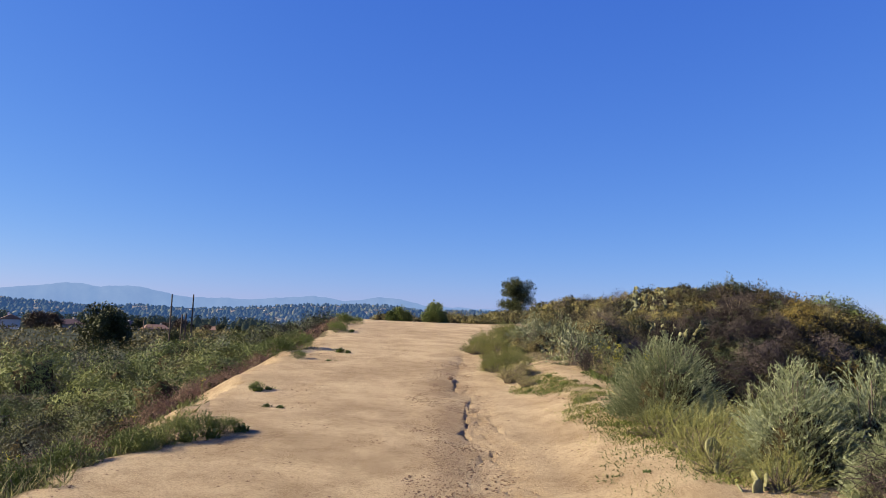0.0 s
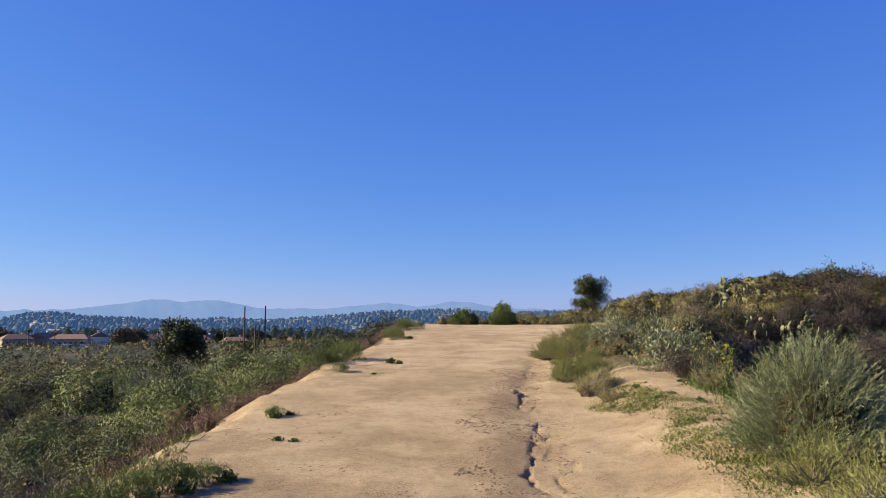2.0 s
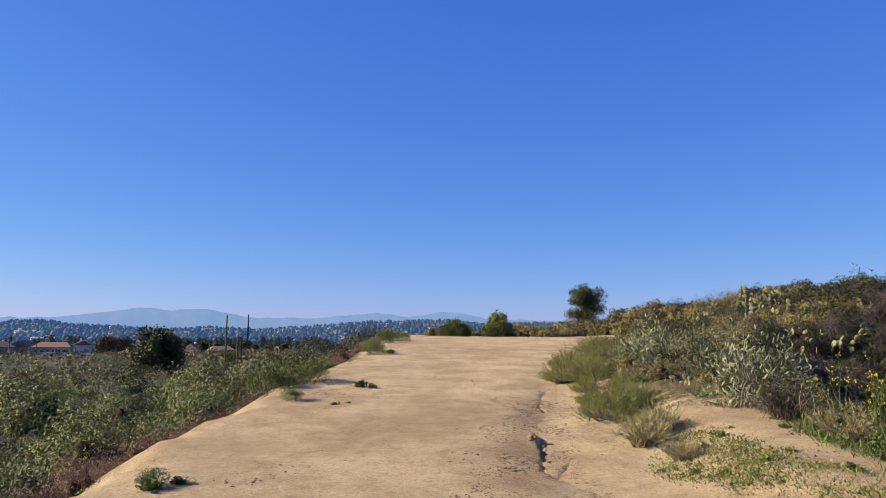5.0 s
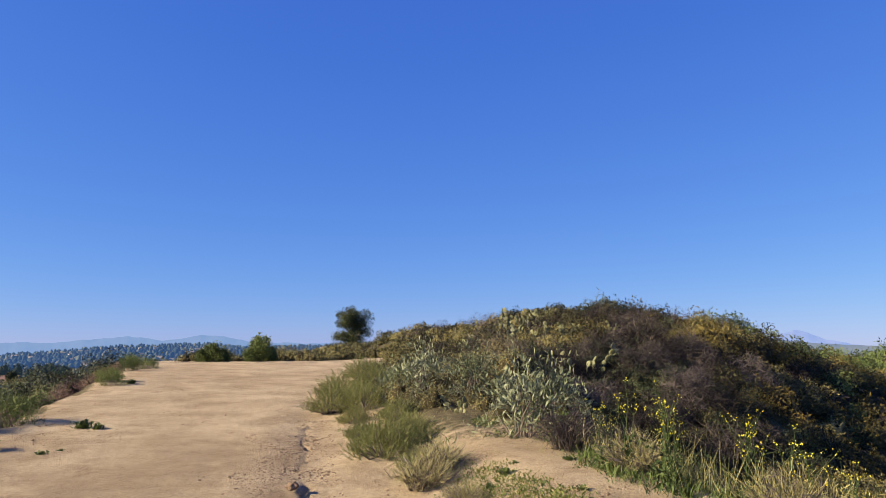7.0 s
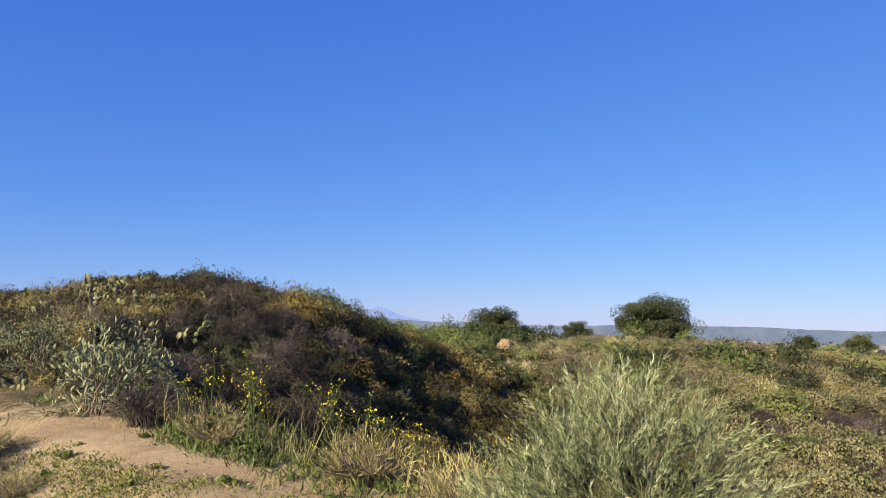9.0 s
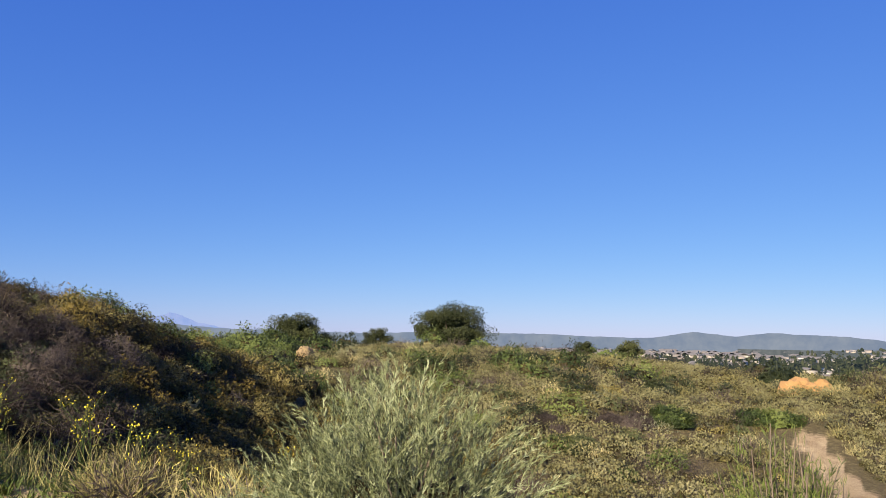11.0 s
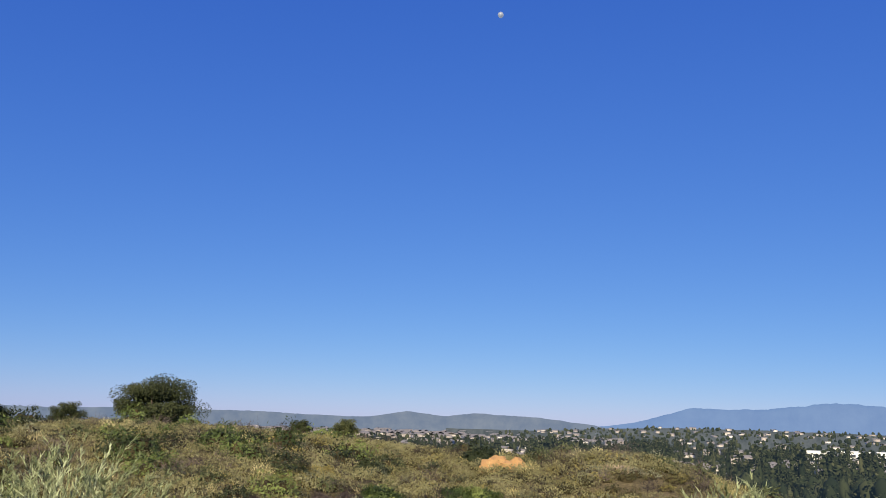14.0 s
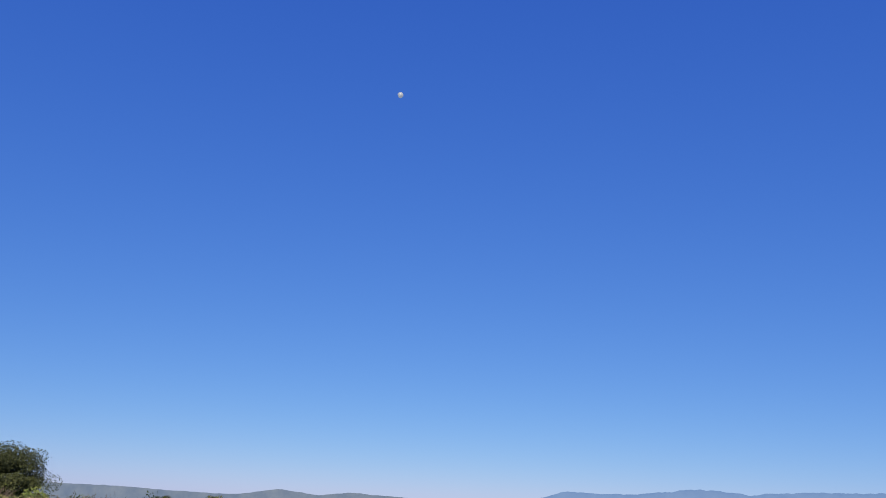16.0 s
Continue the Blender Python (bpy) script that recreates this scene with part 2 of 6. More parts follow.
M_CACTUS = leafy("cactus_skin", [(0.1, (0.10, 0.105, 0.04)), (0.5, (0.23, 0.225, 0.10)), (0.9, (0.40, 0.38, 0.20))], 0.6, 0.6, 0.0)
M_YELLOW = leafy("mustard_petal", [(0.1, (0.62, 0.54, 0.02)), (0.9, (0.95, 0.86, 0.08))])
M_BARK = rough_solid("bark", (0.10, 0.075, 0.055), (0.19, 0.15, 0.12), 14)
M_STONE = rough_solid("clod", (0.24, 0.16, 0.09), (0.42, 0.30, 0.18), 20)
M_POLE = rough_solid("pole_timber", (0.06, 0.045, 0.035), (0.10, 0.075, 0.055), 6)
M_ORANGE = rough_solid("orange_earth", (0.26, 0.14, 0.055), (0.37, 0.225, 0.10), 1.4, 0.95, 0.8, 0.1)
M_STUCCO = rough_solid("stucco", (0.27, 0.23, 0.19), (0.36, 0.31, 0.26), 2)
# far roofs: haze is painted in by greying the roof colour
M_HAZEROOF = rough_solid("hazed_roof", (0.14, 0.13, 0.125), (0.25, 0.23, 0.215), 3)
M_WHITE = rough_solid("white_wall", (0.58, 0.57, 0.54), (0.68, 0.67, 0.64), 1)
M_ROOF = rough_solid("roof_tile", (0.17, 0.10, 0.075), (0.26, 0.16, 0.12), 3)
M_GLASS = rough_solid("window_pane", (0.03, 0.035, 0.045), (0.05, 0.055, 0.065), 1, 0.15, 0.0, 0.001, 0.6)
# far trees and walls carry a painted haze glow, the last colour
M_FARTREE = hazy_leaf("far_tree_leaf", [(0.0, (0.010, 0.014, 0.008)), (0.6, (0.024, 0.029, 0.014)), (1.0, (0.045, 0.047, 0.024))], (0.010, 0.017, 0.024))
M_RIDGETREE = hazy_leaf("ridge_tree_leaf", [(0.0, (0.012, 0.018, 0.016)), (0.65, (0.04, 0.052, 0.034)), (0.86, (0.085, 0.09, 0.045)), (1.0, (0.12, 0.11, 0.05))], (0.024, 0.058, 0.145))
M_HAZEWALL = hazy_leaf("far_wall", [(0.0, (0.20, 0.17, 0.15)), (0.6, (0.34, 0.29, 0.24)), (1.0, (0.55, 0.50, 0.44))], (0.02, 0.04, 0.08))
# the ranges' bluish colours and glow are painted haze
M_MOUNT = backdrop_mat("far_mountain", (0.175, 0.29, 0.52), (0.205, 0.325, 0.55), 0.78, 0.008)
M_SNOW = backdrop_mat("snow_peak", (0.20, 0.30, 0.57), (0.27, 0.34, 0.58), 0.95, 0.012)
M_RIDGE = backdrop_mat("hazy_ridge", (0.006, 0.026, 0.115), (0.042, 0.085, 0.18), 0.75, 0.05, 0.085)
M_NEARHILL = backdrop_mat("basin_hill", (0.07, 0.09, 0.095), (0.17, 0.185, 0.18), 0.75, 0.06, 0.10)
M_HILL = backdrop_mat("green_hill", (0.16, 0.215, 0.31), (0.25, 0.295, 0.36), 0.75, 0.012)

# ---- the lie of the land ----


def sm(a, b, v):
    u = np.clip((np.asarray(v, float) - a) / (b - a), 0, 1)
    return u * u * (3 - 2 * u)


def road_z(y):
    return np.interp(y, [-40, -6, 0, 6.4, 10.2, 13.8, 18, 24, 30, 36, 44, 60, 90, 200], [-1.6, -0.2, -0.04, 0.05, 0.20, 0.34, 0.52, 0.76, 0.93, 1.02, 0.95, 0.5, -0.4, -4])


def left_edge(y):
    return np.interp(y, [-30, 0, 6, 8, 12, 16, 21, 28, 36, 50, 90], [-3.2, -3.1, -2.9, -2.75, -3.1, -3.25, -3.2, -3.6, -4.2, -5.0, -9.0]) + 0.12 * np.sin(y * 1.7) + 0.07 * np.sin(y * 4.1 + 1) + 0.05 * np.sin(y * 9.3) + 0.03 * np.sin(y * 17.0 + 2)


def right_edge(y):
    return np.interp(y, [-30, 0, 6, 10, 14, 19, 24, 30, 36, 44, 70], [1.5, 1.5, 1.35, 1.3, 1.2, 0.75, 1.3, 2.2, 3.6, 5.0, 6.0]) + 0.1 * np.sin(y * 1.3 + 2)


def shoulder_edge(y):
    return np.interp(y, [-20, 0, 6, 9, 13, 17, 22, 30], [3.0, 3.5, 3.6, 3.35, 3.0, 3.6, 4.6, 6.5])


def land(x, y):
    """Height of the ground, in metres."""
    x, y = np.asarray(x, float), np.asarray(y, float)
    rz, xl = road_z(y), left_edge(y)
    d = np.maximum(xl - x, 0)
    left = np.interp(d, [0, 0.25, 0.9, 2, 5, 11, 22, 42, 100, 250], [0.02, 0.0, -0.40, -1.0, -2.3, -3.8, -5.2, -6.9, -8.5, -10])
    q, s = 0.9 * x + 0.436 * (y - 7), -0.436 * x + 0.9 * (y - 7)
    near_side = np.interp(x - shoulder_edge(y), [0, 0.5, 1.5, 3, 6, 10, 12, 20, 40, 100], [0, -0.42, -1.35, -2.25, -3.1, -3.6, -3.9, -6, -12, -30])
    far_side = np.interp(q, [14, 20, 30, 40, 50, 60, 80, 140], [-4.2, -3.7, -2.8, -1.75, -0.9, -0.85, -2.8, -9])
    far_side = far_side + 0.07 * np.clip(s + 2, -40, 1) * sm(18, 40, q)
    far_side = far_side - 0.09 * np.maximum(q - 46, 0) * sm(5, 25, -s)
    far_side = far_side - 0.05 * np.maximum(-s - 20, 0) * sm(25, 45, q)
    gully = np.maximum(near_side, far_side)
    fill = sm(6, 14, s) * (1 - sm(30, 50, q))
    u, v = (x - 16.0) * 0.92 - (y - 41) * 0.39, (x - 16.0) * 0.39 + (y - 41) * 0.92
    swell = np.exp(-((u / np.where(u > 0, 5.6, 6.6)) ** 2 + (v / 14.0) ** 2) ** np.where(u > 0, 1.0, 1.5))
    mound = 1.86 * swell - 2.5 * np.exp(-((x - 7.4) / 2.1) ** 2 - ((y - 20.3) / 3.3) ** 2)
    right = np.where(x > 1.0, 0.26 * sm(1.1, 2.3, x) * (1 - sm(18, 28, y)) + gully * (1 - np.maximum(fill, sm(0.0, 0.35, swell))), 0)
    ridge = 2.9 * np.exp(-((x - 13) / 8) ** 2) * sm(46, 85, y) * (1 - sm(95, 140, y))
    roll = 0.18 * np.sin(x * 0.31 + 1.3) * np.sin(y * 0.27) * sm(4, 14, np.abs(x))
    roll = roll + 0.5 * np.sin(x * 0.5 + 0.2 * y + 1.0) * np.sin(y * 0.42 - 0.15 * x) * sm(2.5, 8, xl - x)
    r = np.hypot(x, y - 7)
    bearing = np.degrees(np.arctan2(x, y - 7))
    spur = 1.25 * np.exp(-((x - 8.0) / 3.3) ** 2 - ((y - 48.0) / 6.0) ** 2)
    drop = -0.75 * sm(33, 43, bearing) * (1 - sm(52, 60, bearing)) * sm(17, 26, r) * (1 - sm(40, 56, r))
    lobe = 2.3 * np.exp(-((bearing - 94) / 8.5) ** 2) * sm(30, 46, r) * (1 - sm(62, 85, r))
    hump = 0.75 * np.exp(-((x - 4.7) / 1.5) ** 2 - ((y - 20) / 4.2) ** 2)
    near = rz + left + right + mound + ridge + roll + spur + drop + lobe + hump
    far = np.interp(r, [60, 100, 150, 320, 500, 900, 2000, 5000], [-6, -8, -9.5, -11.5, -18, -24, -40, -60])
    far = far - 5.5 * np.exp(-((r - 245) / 75) ** 2) * sm(21, 27, -bearing)
    basin = np.interp(r, [60, 100, 150, 320, 500, 900, 2000, 5000], [-5, -10, -16, -23, -26, -29, -40, -60])
    far = far + (basin - far) * sm(30, 62, bearing)
    w = sm(95, 190, r)
    return near * (1 - w) + far * w


def trail_line(x):
    return np.interp(x, [18, 22, 26, 30, 33, 36, 40], [6.7, 7.7, 8.5, 9.5, 10.3, 11.2, 12.3])


def trail(x, y):
    """The foot trail on the far slope: 1 on its tread."""
    return (1 - sm(0.4, 0.75, np.abs(y - trail_line(x)))) * sm(20, 22, x) * (1 - sm(35, 37, x))


def bareness(x, y):
    """1 on trodden ground, 0 under scrub."""
    xl, xr = left_edge(y), right_edge(y)
    road = sm(-0.55, 0.15, x - xl) * (1 - sm(0.0, 1.6, x - xr)) * (1 - sm(40, 48, y))
    shoulder = 0.75 * sm(0, 0.4, x - xr) * (1 - sm(2.9, 3.7, x)) * (1 - sm(13, 17, y))
    bank = 0.85 * sm(-1.5, -0.9, x - xl) * (1 - sm(-0.4, 0.1, x - xl)) * sm(8.5, 11, y) * (1 - sm(17, 21, y))
    patch = np.clip(np.sin(x * 0.35 + 2.0) * np.sin(y * 0.42 + x * 0.2) - 0.72, 0, 1) * 2.2 * sm(22, 28, 0.9 * x + 0.436 * (y - 7)) * (x < 70)
    return np.clip(np.maximum.reduce([road, shoulder, bank, trail(x, y), patch]), 0, 1)


def crack_depth(x, y):
    """The rain-cut runnel along the road and its side cracks."""
    c = np.interp(y, [4, 7, 8.5, 10, 11.2, 12.5, 13.6, 15.5, 18, 21], [0.55, 0.50, 0.42, 0.36, 0.52, 0.36, 0.30, 0.42, 0.55, 0.75])
    c = c + 0.035 * np.sin(y * 3.3) + 0.022 * np.sin(y * 8.7 + 2 * np.sin(y * 1.7)) + 0.016 * np.sin(y * 21.1 + 1)
    w = 0.034 + 0.018 * np.sin(y * 3.7 + 0.5) + 0.02 * np.sin(y * 9.1) + 0.014 * np.sin(y * 23.0)
    main = np.clip(1 - np.abs(x - c) / np.maximum(w, 0.02), 0, 1) ** 0.8 * (0.042 + 0.018 * np.sin(y * 2.9)) * sm(6.5, 9, y) * (1 - sm(15, 20, y)) * np.clip(0.6 + 0.4 * np.sin(y * 1.9 + 1.2) + 0.3 * np.sin(y * 5.1), 0.1, 1)
    c2 = c + 0.28 + 0.16 * np.sin(y * 2.1) + 0.05 * np.sin(y * 11)
    side = np.clip(1 - np.abs(x - c2) / 0.045, 0, 1) * 0.022 * sm(5.5, 7, y) * (1 - sm(10.5, 12, y)) * (np.sin(y * 4.3) > -0.5)
    c3 = c + 0.10 * np.sin(y * 7.0) + 0.12
    side2 = np.clip(1 - np.abs(x - c3) / 0.045, 0, 1) * 0.022 * sm(5, 6, y) * (1 - sm(13, 14, y)) * (np.sin(y * 3.1 + 1) > 0)
    dip = 0.05 * np.exp(-((x - c - 0.1) / 0.35) ** 2) * sm(4, 8, y) * (1 - sm(17, 24, y))
    return main + side + side2 + dip


def steps(a, b, fine, grow, reach):
    """Grid lines: even from a to b, then ever wider to the reach."""
    mid = list(np.arange(a, b + fine / 2, fine))
    lo, hi, st = [], [], fine
    v = a
    while v > -reach:
        st *= grow
        v -= st
        lo.append(v)
    st, v = fine, mid[-1]
    while v < reach:
        st *= grow
        v += st
        hi.append(v)
    return np.array(lo[::-1] + mid + hi)


def grid_mesh(name, verts, faces, attrs):
    me = bpy.data.meshes.new(name)
    me.vertices.add(len(verts))
    me.vertices.foreach_set("co", np.asarray(verts, np.float32).ravel())
    fl = np.asarray(faces, np.int32)
    k = fl.shape[1]
    me.loops.add(fl.size)
    me.loops.foreach_set("vertex_index", fl.ravel())
    me.polygons.add(len(fl))
    me.polygons.foreach_set("loop_start", np.arange(0, fl.size, k, dtype=np.int32))
    me.polygons.foreach_set("loop_total", np.full(len(fl), k, np.int32))
    me.update(calc_edges=True)
    for key, val in attrs.items():
        a = me.attributes.new(key, "FLOAT", "POINT")
        a.data.foreach_set("value", np.asarray(val, np.float32))
    return me


def build_land():
    gx = np.unique(np.concatenate([steps(-3.6, 3.6, 0.10, 1.10, 4900), np.arange(0.0, 1.1, 0.028)]))
    gy = steps(4.0, 18.0, 0.05, 1.05, 4900)
    X, Y = np.meshgrid(gx, gy)
    Z = land(X, Y)
    bare = bareness(X, Y)
    rough = np.array([[noise.fractal((a * 1.3, b * 1.3, 0.0), 1.0, 2.0, 5) for a in gx] for b in gy])
    near = 1 - sm(25, 60, np.hypot(X, Y - 8))
    Z = Z + rough * near * (0.013 * bare + 0.07 * (1 - bare))
    Z = Z - crack_depth(X, Y) - 0.03 * trail(X, Y)
    lane = 0.4 * np.exp(-((X - 0.12 - 0.1 * np.sin(Y * 0.9)) / 0.22) ** 2) * sm(3, 6, Y) * (1 - sm(14, 20, Y)) * np.clip(0.6 + rough * 1.2, 0, 1)
    # lane wear, plus browning where the crack is deep, painted as its shade
    worn_shaded = np.clip(lane + np.clip(crack_depth(X, Y) - 0.06, 0, 0.05) * 12, 0, 0.9)
    far = sm(70, 180, np.hypot(X, Y - 7))
    ny, nx = X.shape
    idx = np.arange(nx * ny).reshape(ny, nx)
    F = np.stack([idx[:-1, :-1], idx[:-1, 1:], idx[1:, 1:], idx[1:, :-1]], -1).reshape(-1, 4)
    fx, fy = X[:-1, :-1].ravel(), Y[:-1, :-1].ravel()
    on = (fx > left_edge(fy) - 0.1) & (fx < right_edge(fy) + 0.2) & (fy > -30) & (fy < 44)
    V = np.stack([X, Y, Z], -1).reshape(-1, 3)
    for name, pick, label, cat in (("road", on, "rutted sandy dirt road with rain-cut cracks", "dirt road"), ("ground", ~on, "scrubby hillside soil with bare sandy patches", "ground")):
        used, inv = np.unique(F[pick], return_inverse=True)
        me = grid_mesh(name, V[used], inv.reshape(-1, 4), {"bare": bare.ravel()[used], "worn_shaded": worn_shaded.ravel()[used], "far": far.ravel()[used]})
        me.polygons.foreach_set("use_smooth", np.ones(len(me.polygons), bool))
        me.materials.append(M_EARTH)
        tagged(new(name, me), label, cat, kind="structure")


build_land()

# ---- growing things ----
rng = np.random.default_rng(7)


def unit(v):
    return v / np.maximum(np.linalg.norm(v, axis=-1, keepdims=True), 1e-9)


class Pile:
    """Gathers quads and turns them into one mesh."""

    def __init__(self):
        self.v, self.f, self.n = [], [], 0

    def quads(self, corners):
        c = np.asarray(corners, float).reshape(-1, 4, 3)
        self.v.append(c.reshape(-1, 3))
        self.f.append(np.arange(len(c) * 4).reshape(-1, 4) + self.n)
        self.n += len(c) * 4

    def grid(self, verts, faces):
        self.v.append(np.asarray(verts, float))
        self.f.append(np.asarray(faces, int) + self.n)
        self.n += len(verts)

    def mesh(self, name, mat, smooth=False):
        me = grid_mesh(name, np.concatenate(self.v), np.concatenate(self.f), {})
        me.materials.append(mat)
        if smooth:
            me.polygons.foreach_set("use_smooth", np.ones(len(me.polygons), bool))
        return me


def leaves(pile, base, way, length, width, sag=0.0, face=None):
    """Diamond leaves, a little folded: base points, directions, sizes."""
    n = len(base)
    way = unit(way)
    side = unit(np.cross(way, rng.normal(size=(n, 3)) if face is None else face + rng.normal(size=(n, 3)) * 0.45))
    up = np.cross(side, way)
    length, width = np.broadcast_to(length, n)[:, None], np.broadcast_to(width, n)[:, None]
    mid = base + way * length * 0.55 + up * length * 0.10
    tip = base + way * length - np.array([0, 0, 1.0]) * sag * length
    pile.quads(np.stack([base, mid + side * width / 2, tip, mid - side * width / 2], 1))


def tube(pile, pts, r0, r1, sides=5):
    """A tapered stem along points."""
    pts = np.asarray(pts, float)
    k = len(pts)
    d = unit(np.gradient(pts, axis=0))
    a = unit(np.cross(d, np.array([0.31, 0.17, 0.93]) + 1e-3))
    b = np.cross(d, a)
    ang = np.arange(sides) * 2 * math.pi / sides
    rad = np.linspace(r0, r1, k)[:, None, None]
    ring = pts[:, None] + rad * (a[:, None] * np.cos(ang)[None, :, None] + b[:, None] * np.sin(ang)[None, :, None])
    idx = np.arange(k * sides).reshape(k, sides)
    f = np.stack([idx[:-1], np.roll(idx[:-1], -1, 1), np.roll(idx[1:], -1, 1), idx[1:]], -1).reshape(-1, 4)
    pile.grid(ring.reshape(-1, 3), f)


def bent(a, b, wob, k=5):
    a, b = np.asarray(a, float), np.asarray(b, float)
    t = np.linspace(0, 1, k)[:, None]
    p = a + (b - a) * t
    p[1:-1] += rng.normal(size=(k - 2, 3)) * wob
    return p


JOINED = {"woody_base", "twig_tangle", "branch_frame", "foliage", "stalk_spray", "blossom", "foliage"}


def part(name, me, parent, label=""):
    ob = new(name, me)
    ob.parent = parent
    return tagged(ob, label, kind="stuff" if name in JOINED else "")


def thing(name, label, category, group="", kind=""):
    return tagged(new(name), label, category, group, kind)


def place(ob, x, y, turn=0.0, size=1.0, sink=0.03):
    ob.matrix_basis = Matrix.LocRotScale((x, y, float(land(x, y)) - sink), Euler((0, 0, turn)), (size, size, size))
    return ob


def clone(ob, x, y, turn=0.0, size=1.0, sink=0.03):
    m = Matrix.LocRotScale((x, y, float(land(x, y)) - sink), Euler((0, 0, turn)), (1, 1, 1))
    c = copy_thing(ob, m)
    c.scale = (size, size, size)
    return c


def crown_points(n, r, clumps, low=0.15, spread=0.28):
    """Points in clumps over the upper part of an ellipsoid with radii r; also each point's outward way."""
    d = unit(rng.normal(size=(clumps, 3)))
    d[:, 2] = np.where(d[:, 2] < -low, -d[:, 2] * 0.6, d[:, 2])
    c = d * np.asarray(r) * rng.uniform(0.55, 0.95, (clumps, 1))
    pick = rng.integers(0, clumps, n)
    off = unit(rng.normal(size=(n, 3))) * rng.random((n, 1)) ** 0.4 * 1.5 * np.asarray(r) * spread * rng.uniform(0.6, 1.3, (clumps, 1))[pick]
    p = c[pick] + off
    return p, unit(p / np.asarray(r) + rng.normal(size=(n, 3)) * 0.35), c


def shrub_meshes(seed, r, n, leaf, clumps, mat, up=0.5, stems=14, stem_mat=None, width=0.35):
    """A rounded shrub standing on z = 0: stems and foliage meshes."""
    global rng
    rng = np.random.default_rng(seed)
    p, out, c = crown_points(n, r, clumps, 0.6)
    lift = r[2] * 0.55
    p[:, 2] += lift
    keep = p[:, 2] > 0.02
    p, out = p[keep], out[keep]
    f = Pile()
    leaves(f, p, out * 0.5 + rng.normal(size=p.shape) * 0.6 + np.array([0, 0, up]), rng.uniform(0.6, 1.3, len(p)) * leaf, rng.uniform(0.7, 1.2, len(p)) * leaf * width, 0.0, out)
    s = Pile()
    for k in range(stems):
        top = c[k % clumps] * 0.95 + np.array([0, 0, lift])
        tube(s, bent((rng.normal() * 0.05, rng.normal() * 0.05, -0.05), top, r[0] * 0.05), 0.018 * r[0] + 0.004, 0.004, 4)
    return s.mesh("woody_base", stem_mat or M_BARK), f.mesh("foliage", mat)


def shrub(name, label, category, seed, r, n, leaf, clumps, mat, group="", **kw):
    s, f = shrub_meshes(seed, r, n, leaf, clumps, mat, **kw)
    t = thing(name, label, category, group)
    part("woody_base", s, t)
    part("foliage", f, t)
    return t


def plume_bush(name, label, seed, r, h, plumes, mat, blade=0.055, per=60, slim=0.0062, category="shrub"):
    """Sagebrush: many upright feathery shoots from a woody base."""
    global rng
    rng = np.random.default_rng(seed)
    f, s = Pile(), Pile()
    for k in range(plumes):
        a, e = rng.uniform(0, 2 * math.pi), rng.uniform(0, 1) ** 0.5
        tilt = e * 0.95
        root = np.array([math.cos(a) * r * 0.25 * e, math.sin(a) * r * 0.25 * e, 0.0])
        ln = h * rng.uniform(0.62, 1.12) * (1 - 0.12 * e)
        tip = root + np.array([math.cos(a) * math.sin(tilt) * r / h * 1.15, math.sin(a) * math.sin(tilt) * r / h * 1.15, math.cos(tilt)]) * ln
        tip[:2] += rng.normal(size=2) * 0.05
        pts = bent(root, tip, 0.02, 6)
        pts[2:4, 2] += 0.06 * ln
        if k % 2 == 0:
            tube(s, pts, 0.009, 0.003, 3)
        m = per
        u = rng.uniform(0.30, 1.0, m)
        i = np.minimum((u * 5).astype(int), 4)
        w = (u * 5 - i)[:, None]
        p = pts[i] * (1 - w) + pts[i + 1] * w
        axis = unit(pts[i + 1] - pts[i])
        way = axis * 1.0 + rng.normal(size=(m, 3)) * 0.42
        leaves(f, p + rng.normal(size=(m, 3)) * 0.012, way, rng.uniform(0.7, 1.4, m) * blade, slim + 0.004 * rng.random(m))
    t = thing(name, label, category)
    part("woody_base", s.mesh("woody_base", M_BARK), t)
    part("foliage", f.mesh("foliage", mat), t)
    return t


